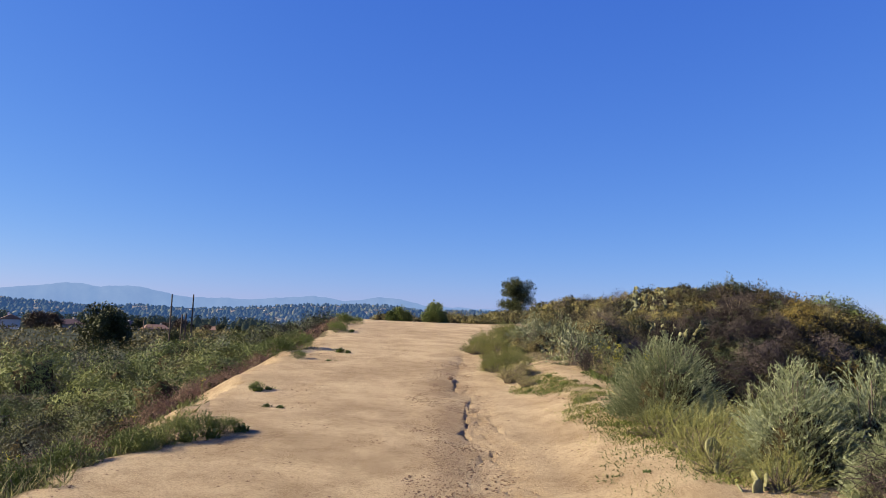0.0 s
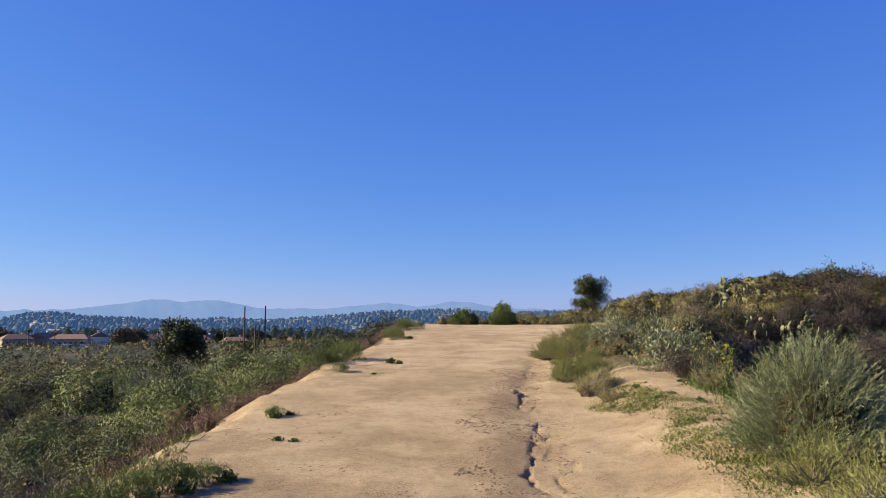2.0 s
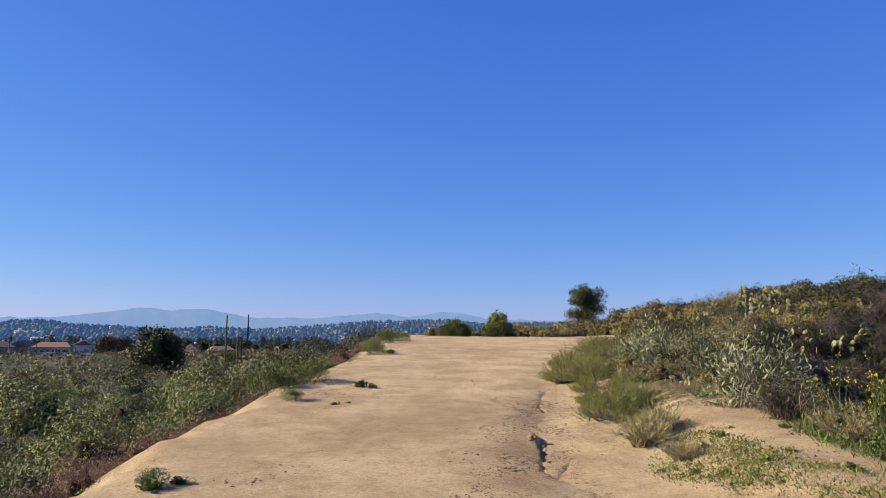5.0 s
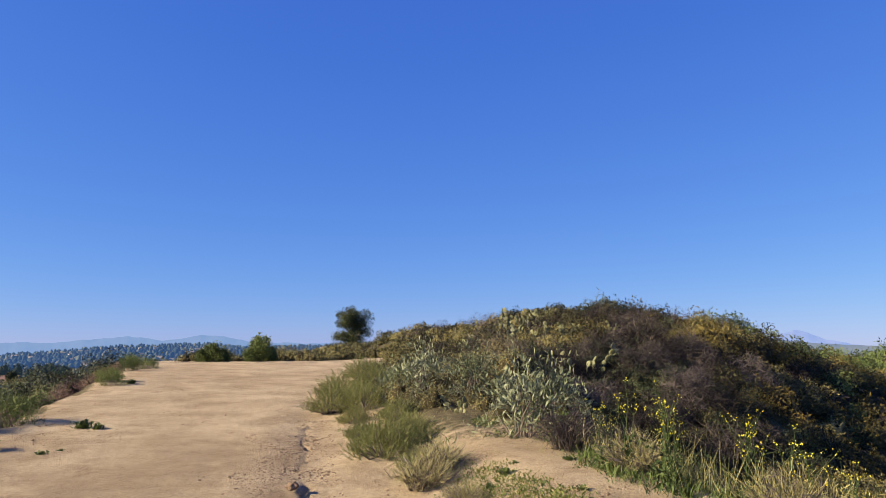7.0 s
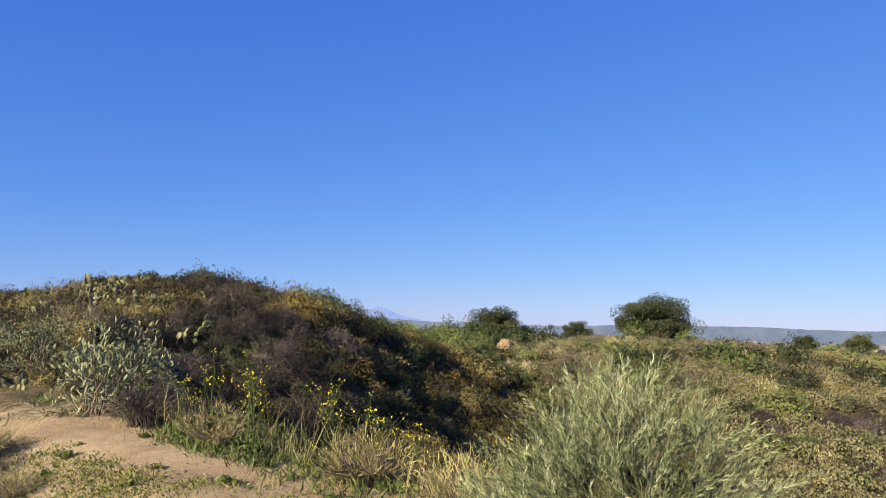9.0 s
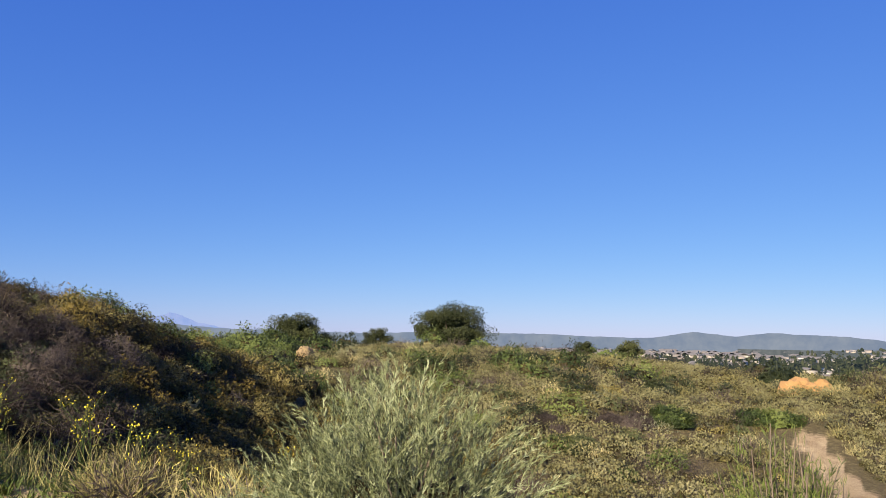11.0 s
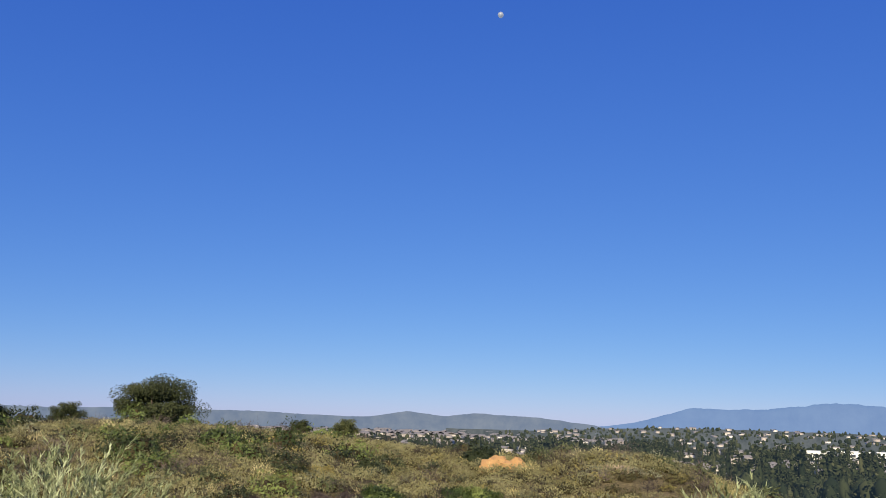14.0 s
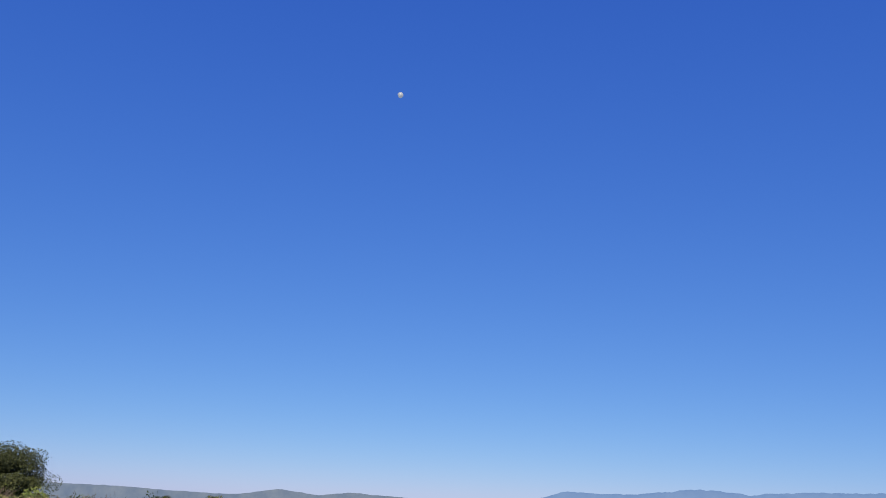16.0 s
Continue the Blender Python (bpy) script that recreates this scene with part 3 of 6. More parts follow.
def shoot_bush(name, label, seed, r, h, shoots, mat, per=26, blade=0.045, slim=0.006, length=0.34, lean=(0.12, 0.0), category="shrub"):
    """A domed bush whose whole body bristles with short feathery shoots, over a woody base."""
    global rng
    rng = np.random.default_rng(seed)
    d = unit(rng.normal(size=(shoots, 3)))
    d[:, 2] = np.abs(d[:, 2]) * 1.0 - 0.12
    deep = rng.uniform(0.35, 1.0, shoots) ** 0.6
    lump = 1 + 0.16 * np.sin(d[:, 0] * 4 + seed) * np.cos(d[:, 1] * 4.5) + 0.1 * np.sin(d[:, 2] * 7 + d[:, 0] * 6)
    ln = length * rng.uniform(0.6, 1.25, shoots)
    top = np.array([r, r, h - length * 0.55])
    base = d * top * (deep * lump)[:, None] * 0.86
    base[:, 2] = np.maximum(base[:, 2], 0.04)
    way = unit(d * np.array([0.75, 0.75, 0.35]) + np.array([lean[0], lean[1], 0.80]) + rng.normal(size=(shoots, 3)) * 0.26)
    s = Pile()
    i = np.repeat(np.arange(shoots), per)
    u = np.tile(np.linspace(0.02, 1.0, per), shoots) + rng.uniform(-0.03, 0.03, len(i))
    droop = np.stack([np.full(len(i), lean[0]), np.full(len(i), lean[1]), np.full(len(i), -0.12)], 1) * (u ** 2 * ln[i])[:, None]
    p = base[i] + way[i] * (u * ln[i])[:, None] + droop
    turn = unit(way[i] + rng.normal(size=(len(i), 3)) * (0.55 - 0.3 * u)[:, None])
    side = unit(np.cross(turn, rng.normal(size=(len(i), 3)))) * (slim * rng.uniform(0.7, 1.3, (len(i), 1)))
    tip = p + turn * (blade * rng.uniform(0.7, 1.3, len(i)) * (1.1 - 0.4 * u))[:, None]
    tri = np.stack([p + side / 2, p - side / 2, tip], 1).reshape(-1, 3)
    me = grid_mesh("foliage", tri, np.arange(len(tri)).reshape(-1, 3), {})
    me.materials.append(mat)
    for k in range(40):
        tube(s, bent((rng.normal() * 0.06 * r, rng.normal() * 0.06 * r, -0.03), base[k] + way[k] * 0.1, 0.04 * r, 5), 0.014, 0.004, 4)
    t = thing(name, label, category)
    part("woody_base", s.mesh("woody_base", M_BARK), t)
    part("foliage", me, t)
    return t


def sage_bush(name, label, seed, r, h, plumes, mat, per=60, needle=0.024, slim=0.0026, length=0.34, lean=(0.0, 0.0), lobes=14):
    """Sagebrush: arching plumes, each a stem with short side sprigs covered in needle leaves, over a woody heart dome
    coloured dark as inner shade.
    """
    global rng
    rng = np.random.default_rng(seed)
    c = unit(rng.normal(size=(lobes, 3)))
    c[:, 2] = np.abs(c[:, 2]) * 0.9 + 0.05
    j = rng.integers(0, lobes, plumes)
    d = unit(c[j] + rng.normal(size=(plumes, 3)) * 0.30)
    d[:, 2] = np.maximum(d[:, 2], 0.02 + 0.12 * rng.random(plumes))
    deep = (1 - 0.40 * rng.random(plumes) ** 1.5) * rng.uniform(0.80, 1.06, lobes)[j]
    ln = length * rng.uniform(0.6, 1.25, plumes)
    way = unit(d * [0.8, 0.8, 0.4] + [lean[0], lean[1], 0.75] + (rng.normal(size=(lobes, 3)) * 0.22)[j] + rng.normal(size=(plumes, 3)) * 0.16)
    curl = unit(d * [0.9, 0.9, 0] + rng.normal(size=(plumes, 3)) * 0.3 + [lean[0] * 6, lean[1] * 6, -0.25])
    end = d * np.array([r, r, h]) * deep[:, None]
    base = end - way * ln[:, None] - curl * (0.25 * ln)[:, None]
    base[:, 2] = np.maximum(base[:, 2], 0.02)
    sprigs = 10
    out = unit(rng.normal(size=(plumes, sprigs, 3)))
    at = np.linspace(0.30, 0.95, sprigs)[None] + rng.uniform(-0.05, 0.05, (plumes, sprigs))
    size = 0.17 * ln[:, None] * (1.1 - 0.75 * at) * rng.uniform(0.7, 1.3, (plumes, sprigs))
    i = np.repeat(np.arange(plumes), per)
    k = rng.integers(0, sprigs + 2, len(i))
    main = k >= sprigs
    k = np.minimum(k, sprigs - 1)
    v = rng.random(len(i))
    u = np.where(main, 0.2 + 0.8 * v, at[i, k])
    axis = unit(way[i] + curl[i] * (0.5 * u)[:, None])
    p = base[i] + way[i] * (u * ln[i])[:, None] + curl[i] * (0.25 * u ** 2 * ln[i])[:, None]
    sprig = unit(axis * 1.0 + out[i, k] * 0.48)
    p = p + sprig * (np.where(main, 0.0, v * size[i, k]))[:, None]
    turn = unit(np.where(main[:, None], axis, sprig) + rng.normal(size=(len(i), 3)) * 0.24)
    side = unit(np.cross(turn, rng.normal(size=(len(i), 3)))) * (slim * rng.uniform(0.7, 1.3, (len(i), 1)))
    tip = p + turn * (needle * rng.uniform(0.7, 1.3, len(i)))[:, None]
    tri = np.stack([p + side / 2, p - side / 2, tip], 1).reshape(-1, 3)
    me = grid_mesh("foliage", tri, np.arange(len(tri)).reshape(-1, 3), {"tone": np.repeat(rng.normal(size=lobes)[j][i] * 0.12 + rng.normal(size=plumes)[i] * 0.20, 3)})
    me.materials.append(mat)
    s = Pile()
    # heart dome: its dark colour stands for shade inside the bush
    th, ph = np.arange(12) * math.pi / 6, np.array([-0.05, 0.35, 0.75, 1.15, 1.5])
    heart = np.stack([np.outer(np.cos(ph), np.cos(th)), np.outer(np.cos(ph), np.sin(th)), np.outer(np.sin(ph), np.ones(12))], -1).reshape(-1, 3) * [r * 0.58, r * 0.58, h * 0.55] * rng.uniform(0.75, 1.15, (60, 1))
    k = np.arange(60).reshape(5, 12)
    shade_heart = Pile()
    shade_heart.grid(heart, np.stack([k[:-1], np.roll(k[:-1], -1, 1), np.roll(k[1:], -1, 1), k[1:]], -1).reshape(-1, 4))
    for k in range(90):
        tube(s, bent((rng.normal() * 0.08 * r, rng.normal() * 0.08 * r, -0.03), base[k] + way[k] * 0.12, 0.04 * r, 5), 0.013, 0.004, 4)
    t = thing(name, label, "shrub")
    part("woody_base", s.mesh("woody_base", M_BARK), t)
    part("twig_tangle", shade_heart.mesh("twig_tangle", M_WOODSHADE), t, "heart dome coloured dark as the shade among dense twigs")
    part("foliage", me, t)
    return t


def scrub_stuff(name, label, mat, spots, leaf, cover, seed, width=0.42, up=0.3, total=60000, heart=0.8, longest=9.0):
    """Low scrub that nobody could count: lumpy bushes, leaves round a dense heart coloured dark as inner shade. spots:
    x, y, radius, height.
    """
    global rng
    rng = np.random.default_rng(seed)
    sp = np.asarray(spots, float)
    dist = np.hypot(sp[:, 0], sp[:, 1] - 7)
    size = np.clip(leaf * dist / 16, leaf * 0.75, longest)
    area = 2 * math.pi * sp[:, 2] * (sp[:, 2] + sp[:, 3])
    cnt = np.maximum(cover * area / (size * size * width * 0.5), 8)
    over = np.clip(cnt / 22000, 1, 3.2)
    size, cnt = size * np.sqrt(over), np.minimum(cnt / over, 22000)
    if cnt.sum() > total:
        k = cnt.sum() / total
        grow = min(k ** 0.5, 1.2)
        size, cnt = size * grow, np.maximum(cnt / k, 5)
    i = np.repeat(np.arange(len(sp)), cnt.astype(int))
    n = len(i)
    zz = land(sp[:, 0], sp[:, 1])

    def swell(d, i):
        return 1 + 0.28 * np.sin(d[:, 0] * 4.5 + i * 2.3) * np.sin(d[:, 1] * 4.5 + i * 1.7) + 0.14 * np.sin(d[:, 2] * 8 + d[:, 0] * 6 + i)

    d = unit(rng.normal(size=(n, 3)))
    d[:, 2] = np.abs(d[:, 2])
    rad = (heart * 0.88 + (1.08 - heart * 0.88) * rng.random(n) ** 0.8) * swell(d, i)
    p = d * rad[:, None] * np.stack([sp[i, 2], sp[i, 2], sp[i, 3]], 1) + np.stack([sp[i, 0], sp[i, 1], zz[i]], 1)
    face = unit(d + rng.normal(size=(n, 3)) * 0.38)
    way = unit(unit(np.cross(face, rng.normal(size=(n, 3)))) + d * 0.25 + np.array([0, 0, up * 0.8]))
    side = unit(np.cross(way, face))
    tone = rng.normal(size=len(sp)) * 0.32
    ln, wd = rng.uniform(0.6, 1.4, (n, 1)) * size[i, None], rng.uniform(0.35, 0.65, (n, 1)) * size[i, None] * width
    tri = np.stack([p + side * wd, p - side * wd, p + way * ln], 1)
    # heart domes, painted dark for the shade under the leaves
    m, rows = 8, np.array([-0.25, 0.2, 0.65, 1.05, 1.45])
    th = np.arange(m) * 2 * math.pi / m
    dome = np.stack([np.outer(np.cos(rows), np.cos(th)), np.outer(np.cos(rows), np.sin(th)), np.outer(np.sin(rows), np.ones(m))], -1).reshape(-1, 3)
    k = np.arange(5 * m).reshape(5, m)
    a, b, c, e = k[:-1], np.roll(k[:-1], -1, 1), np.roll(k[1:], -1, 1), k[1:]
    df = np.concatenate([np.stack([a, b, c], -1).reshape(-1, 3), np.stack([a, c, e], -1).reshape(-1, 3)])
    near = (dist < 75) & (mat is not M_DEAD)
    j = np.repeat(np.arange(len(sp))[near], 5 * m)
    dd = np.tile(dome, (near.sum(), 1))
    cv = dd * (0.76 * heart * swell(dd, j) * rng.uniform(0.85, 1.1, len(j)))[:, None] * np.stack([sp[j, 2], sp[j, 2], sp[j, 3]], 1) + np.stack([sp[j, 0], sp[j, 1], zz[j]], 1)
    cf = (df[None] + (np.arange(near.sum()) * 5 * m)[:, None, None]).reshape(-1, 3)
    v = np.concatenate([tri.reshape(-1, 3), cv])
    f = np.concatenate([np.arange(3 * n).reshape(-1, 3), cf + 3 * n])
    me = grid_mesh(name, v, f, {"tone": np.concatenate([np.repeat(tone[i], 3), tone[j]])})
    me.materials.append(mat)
    me.materials.append(M_WOODSHADE)
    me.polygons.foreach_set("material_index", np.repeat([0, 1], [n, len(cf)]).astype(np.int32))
    return tagged(new(name, me), label, "scrub", kind="stuff")


PEARS = [
    (11.0, 37.6, 16, 81, 0.26, 0.8), (12.2, 38.4, 13, 60, 0.26, 0.7), (10.2, 36.6, 13, 60, 0.25, 0.7), (13.4, 38.8, 9, 36, 0.25, 0.7), (9.4, 35.4, 9, 36, 0.25, 0.6),
    (7.2, 31.5, 15, 52, 0.25, 0.9), (8.6, 32.2, 15, 52, 0.25, 0.9), (10.0, 32.6, 15, 48, 0.25, 0.9), (5.9, 30.5, 9, 27, 0.24, 0.6), (11.3, 31.0, 13, 43, 0.26, 0.8),
    (7.4, 26.0, 13, 43, 0.24, 0.8), (8.5, 26.6, 13, 43, 0.24, 0.8), (6.4, 25.2, 9, 31, 0.24, 0.6), (9.4, 27.2, 9, 31, 0.24, 0.6),
    (11.6, 29.2, 9, 31, 0.26, 0.7), (2.75, 21.8, 5, 18, 0.20, 0.25), (3.3, 22.6, 5, 19, 0.20, 0.3), (2.4, 16.6, 3, 9, 0.15, 0.2), (3.4, 17.4, 3, 12, 0.17, 0.25),
    (18.0, 40.0, 9, 31, 0.24, 0.9), (21.0, 38.5, 9, 31, 0.24, 0.9), (23.5, 36.5, 7, 27, 0.24, 0.8), (15.5, 26.0, 5, 19, 0.22, 0.5)]


def clear(x, y):
    """Away from the prickly pears and the sunny side before them."""
    ok = np.ones(np.shape(x), bool)
    for px, py, _, _, size, spread in PEARS:
        dx, dy = x - px, y - py
        ok &= (dx / (spread + 0.3)) ** 2 + ((dy + 0.5) / (spread + 0.8)) ** 2 > 1
    return ok


def scatter(seed, n, inside, radius, box, open_to=clear, near=0.7):
    """Spots x, y, radius, height inside a region of the plan."""
    g = np.random.default_rng(seed)
    x, y = g.uniform(box[0], box[1], n), g.uniform(box[2], box[3], n)
    ok = inside(x, y) & (bareness(x, y) < 0.45) & open_to(x, y)
    x, y = x[ok], y[ok]
    r = g.uniform(*radius, len(x))
    return thin(np.stack([x, y, r, r * g.uniform(0.6, 1.15, len(x))], 1), near)


def thin(sp, near=0.7):
    """Drop spots that stand inside one another."""
    keep = np.zeros((0, 4))
    for row in sp:
        if not len(keep) or np.all(np.hypot(keep[:, 0] - row[0], keep[:, 1] - row[1]) > near * (keep[:, 2] + row[2])):
            keep = np.vstack([keep, row])
    return keep


def fans(seed, n, a0, a1, r0, r1, inside, radius, centre=(0.3, 7.0), tall=(0.6, 1.1), near=0.7):
    """Spots spread by bearing and log distance, so that the far ones stay sparse."""
    g = np.random.default_rng(seed)
    a, d = np.radians(g.uniform(a0, a1, n)), np.exp(g.uniform(math.log(r0), math.log(r1), n))
    x, y = centre[0] + np.sin(a) * d, centre[1] + np.cos(a) * d
    ok = inside(x, y) & (bareness(x, y) < 0.45)
    x, y, d = x[ok], y[ok], d[ok]
    r = g.uniform(*radius, len(x)) * np.clip(d / 30, 0.8, 1.5)
    return thin(np.stack([x, y, r, r * g.uniform(*tall, len(x))], 1), near)



# ---- scrub on the slopes ----
left_of = lambda x, y: x < left_edge(y) - 2.2

def species(spots, seed, shares):
    """Deal the spots out among kinds of bush, in loose patches."""
    g = np.random.default_rng(seed)
    patch = 0.5 + 0.5 * np.sin(spots[:, 0] * 0.6 + 2 * np.sin(spots[:, 1] * 0.35)) * np.cos(spots[:, 1] * 0.5)
    u = (0.45 * patch + g.random(len(spots))) % 1.0
    ends = np.cumsum([0] + list(shares))
    return [spots[(u >= p) & (u < q)] for p, q in zip(ends, ends[1:])]


slope_spots = fans(11, 4200, -80, 12, 6.0, 120, left_of, (0.55, 1.7), tall=(0.55, 0.95), near=0.74)
olive, fresh, grey, bare_twigs = species(slope_spots, 3, (0.54, 0.30, 0.08, 0.08))
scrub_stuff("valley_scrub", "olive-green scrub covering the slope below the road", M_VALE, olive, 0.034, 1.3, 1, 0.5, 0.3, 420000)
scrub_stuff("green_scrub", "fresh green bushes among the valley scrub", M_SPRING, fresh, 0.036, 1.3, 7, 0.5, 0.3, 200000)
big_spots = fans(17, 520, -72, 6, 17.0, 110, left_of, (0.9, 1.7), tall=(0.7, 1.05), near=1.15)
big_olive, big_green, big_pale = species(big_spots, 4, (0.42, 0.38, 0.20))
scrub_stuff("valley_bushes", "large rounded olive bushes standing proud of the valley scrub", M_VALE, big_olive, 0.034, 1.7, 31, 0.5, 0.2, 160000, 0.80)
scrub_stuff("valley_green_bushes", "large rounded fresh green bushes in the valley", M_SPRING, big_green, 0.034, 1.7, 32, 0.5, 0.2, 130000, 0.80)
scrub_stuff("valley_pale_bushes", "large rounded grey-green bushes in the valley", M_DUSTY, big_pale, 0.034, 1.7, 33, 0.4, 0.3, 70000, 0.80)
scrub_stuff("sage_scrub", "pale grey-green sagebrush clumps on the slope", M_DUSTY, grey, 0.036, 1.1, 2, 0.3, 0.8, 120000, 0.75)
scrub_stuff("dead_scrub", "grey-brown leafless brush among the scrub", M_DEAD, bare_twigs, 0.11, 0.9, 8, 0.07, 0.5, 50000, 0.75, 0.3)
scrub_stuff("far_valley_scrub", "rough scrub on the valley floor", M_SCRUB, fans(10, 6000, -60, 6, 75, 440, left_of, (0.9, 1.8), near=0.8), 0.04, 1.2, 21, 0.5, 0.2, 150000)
g = np.random.default_rng(13)
by, bo = g.uniform(8.5, 40, 2200), g.uniform(0.5, 2.5, 2200)
patchy_bank = (np.sin(by * 0.9 + 1) + 0.6 * np.sin(by * 2.3 + bo) > -0.55) & (bo > 0.55 + 0.45 * (by < 17.5))
by, bo = by[patchy_bank][:1100], bo[patchy_bank][:1100]
bank = thin(np.stack([left_edge(by) - bo, by, g.uniform(0.16, 0.40, len(by)), g.uniform(0.16, 0.42, len(by))], 1), 0.5)
scrub_stuff("buckwheat_scrub", "rust-brown dry buckwheat along the road bank", M_RUST, bank, 0.03, 1.6, 3, 0.35, 0.6, 150000, 0.62)
scrub_stuff("rear_scrub", "scrub on the slope behind the start of the road", M_VALE, fans(61, 1500, -172, -80, 4.5, 45, left_of, (0.4, 1.2)), 0.11, 1.0, 61, 0.5, 0.3, 40000)
mound_in = lambda x, y: (((x - 15.5) / 12.5) ** 2 + ((y - 35) / 20.0) ** 2 < 1) & (x > np.where(y > 17, right_edge(y) + 1.7, shoulder_edge(y) + 0.6))
right_side = lambda x, y: mound_in(x, y) & (x - 3 > (y - 12) * 0.40)
left_side = lambda x, y: mound_in(x, y) & ~right_side(x, y)
face_spots = scatter(14, 5200, right_side, (0.4, 0.95), (0, 32, 14, 58), clear, 0.58)
rusty, dark_olive, twiggy, leafy_green = species(face_spots, 5, (0.52, 0.24, 0.14, 0.10))
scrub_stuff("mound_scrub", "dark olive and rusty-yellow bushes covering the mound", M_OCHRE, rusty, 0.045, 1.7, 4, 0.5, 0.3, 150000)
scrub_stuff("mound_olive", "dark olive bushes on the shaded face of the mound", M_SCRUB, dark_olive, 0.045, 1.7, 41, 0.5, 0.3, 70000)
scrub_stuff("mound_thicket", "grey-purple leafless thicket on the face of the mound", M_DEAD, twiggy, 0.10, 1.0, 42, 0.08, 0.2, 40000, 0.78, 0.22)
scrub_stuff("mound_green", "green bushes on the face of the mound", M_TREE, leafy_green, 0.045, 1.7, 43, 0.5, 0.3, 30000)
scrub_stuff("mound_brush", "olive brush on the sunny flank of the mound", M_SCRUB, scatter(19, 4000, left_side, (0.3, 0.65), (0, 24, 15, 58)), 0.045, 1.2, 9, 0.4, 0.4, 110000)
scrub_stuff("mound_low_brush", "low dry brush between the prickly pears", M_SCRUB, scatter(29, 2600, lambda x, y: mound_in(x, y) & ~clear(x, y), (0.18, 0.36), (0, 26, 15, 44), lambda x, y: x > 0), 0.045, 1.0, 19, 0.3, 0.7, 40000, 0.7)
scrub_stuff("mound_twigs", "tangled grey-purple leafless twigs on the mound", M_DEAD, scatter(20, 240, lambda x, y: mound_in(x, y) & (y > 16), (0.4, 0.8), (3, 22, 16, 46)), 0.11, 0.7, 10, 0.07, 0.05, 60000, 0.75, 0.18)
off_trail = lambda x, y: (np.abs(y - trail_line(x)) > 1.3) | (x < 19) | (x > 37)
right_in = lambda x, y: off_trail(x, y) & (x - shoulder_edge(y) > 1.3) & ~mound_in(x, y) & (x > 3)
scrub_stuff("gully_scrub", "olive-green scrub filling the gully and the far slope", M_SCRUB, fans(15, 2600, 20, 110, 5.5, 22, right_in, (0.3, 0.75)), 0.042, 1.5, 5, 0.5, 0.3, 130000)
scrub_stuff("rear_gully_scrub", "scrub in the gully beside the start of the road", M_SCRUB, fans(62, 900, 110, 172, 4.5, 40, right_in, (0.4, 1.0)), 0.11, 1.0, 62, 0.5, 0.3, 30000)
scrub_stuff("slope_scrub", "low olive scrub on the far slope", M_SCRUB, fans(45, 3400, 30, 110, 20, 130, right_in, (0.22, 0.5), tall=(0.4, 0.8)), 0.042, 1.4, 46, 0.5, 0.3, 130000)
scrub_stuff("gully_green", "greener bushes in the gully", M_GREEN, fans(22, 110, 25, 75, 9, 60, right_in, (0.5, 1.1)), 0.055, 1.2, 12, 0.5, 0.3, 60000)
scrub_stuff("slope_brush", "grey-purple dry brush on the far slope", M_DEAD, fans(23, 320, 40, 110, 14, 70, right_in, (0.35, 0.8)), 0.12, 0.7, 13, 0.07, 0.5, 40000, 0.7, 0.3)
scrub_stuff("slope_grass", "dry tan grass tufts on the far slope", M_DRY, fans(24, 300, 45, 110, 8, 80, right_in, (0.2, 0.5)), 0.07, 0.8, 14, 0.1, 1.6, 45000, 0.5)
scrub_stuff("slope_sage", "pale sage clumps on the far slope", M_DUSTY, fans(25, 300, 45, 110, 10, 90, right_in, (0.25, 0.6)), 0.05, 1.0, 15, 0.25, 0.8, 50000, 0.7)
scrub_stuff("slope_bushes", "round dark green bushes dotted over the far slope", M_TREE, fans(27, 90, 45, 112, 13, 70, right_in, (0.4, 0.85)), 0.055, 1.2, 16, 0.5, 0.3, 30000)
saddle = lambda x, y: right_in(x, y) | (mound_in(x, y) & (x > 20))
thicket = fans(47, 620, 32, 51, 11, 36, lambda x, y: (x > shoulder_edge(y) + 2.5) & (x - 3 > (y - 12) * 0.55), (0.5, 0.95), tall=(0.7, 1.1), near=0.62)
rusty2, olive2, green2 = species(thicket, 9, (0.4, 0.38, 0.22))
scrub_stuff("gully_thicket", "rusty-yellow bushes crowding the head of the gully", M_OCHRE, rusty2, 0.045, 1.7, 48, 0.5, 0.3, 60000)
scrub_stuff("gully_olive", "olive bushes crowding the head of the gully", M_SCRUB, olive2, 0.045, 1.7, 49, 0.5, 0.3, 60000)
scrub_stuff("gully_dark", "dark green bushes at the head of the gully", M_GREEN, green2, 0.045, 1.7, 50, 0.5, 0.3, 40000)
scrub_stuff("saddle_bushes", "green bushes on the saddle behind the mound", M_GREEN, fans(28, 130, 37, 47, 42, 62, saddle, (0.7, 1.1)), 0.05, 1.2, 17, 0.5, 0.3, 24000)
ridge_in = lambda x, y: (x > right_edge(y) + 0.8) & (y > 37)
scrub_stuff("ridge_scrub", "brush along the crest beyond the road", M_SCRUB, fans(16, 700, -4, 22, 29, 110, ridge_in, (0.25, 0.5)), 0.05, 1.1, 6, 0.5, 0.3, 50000)

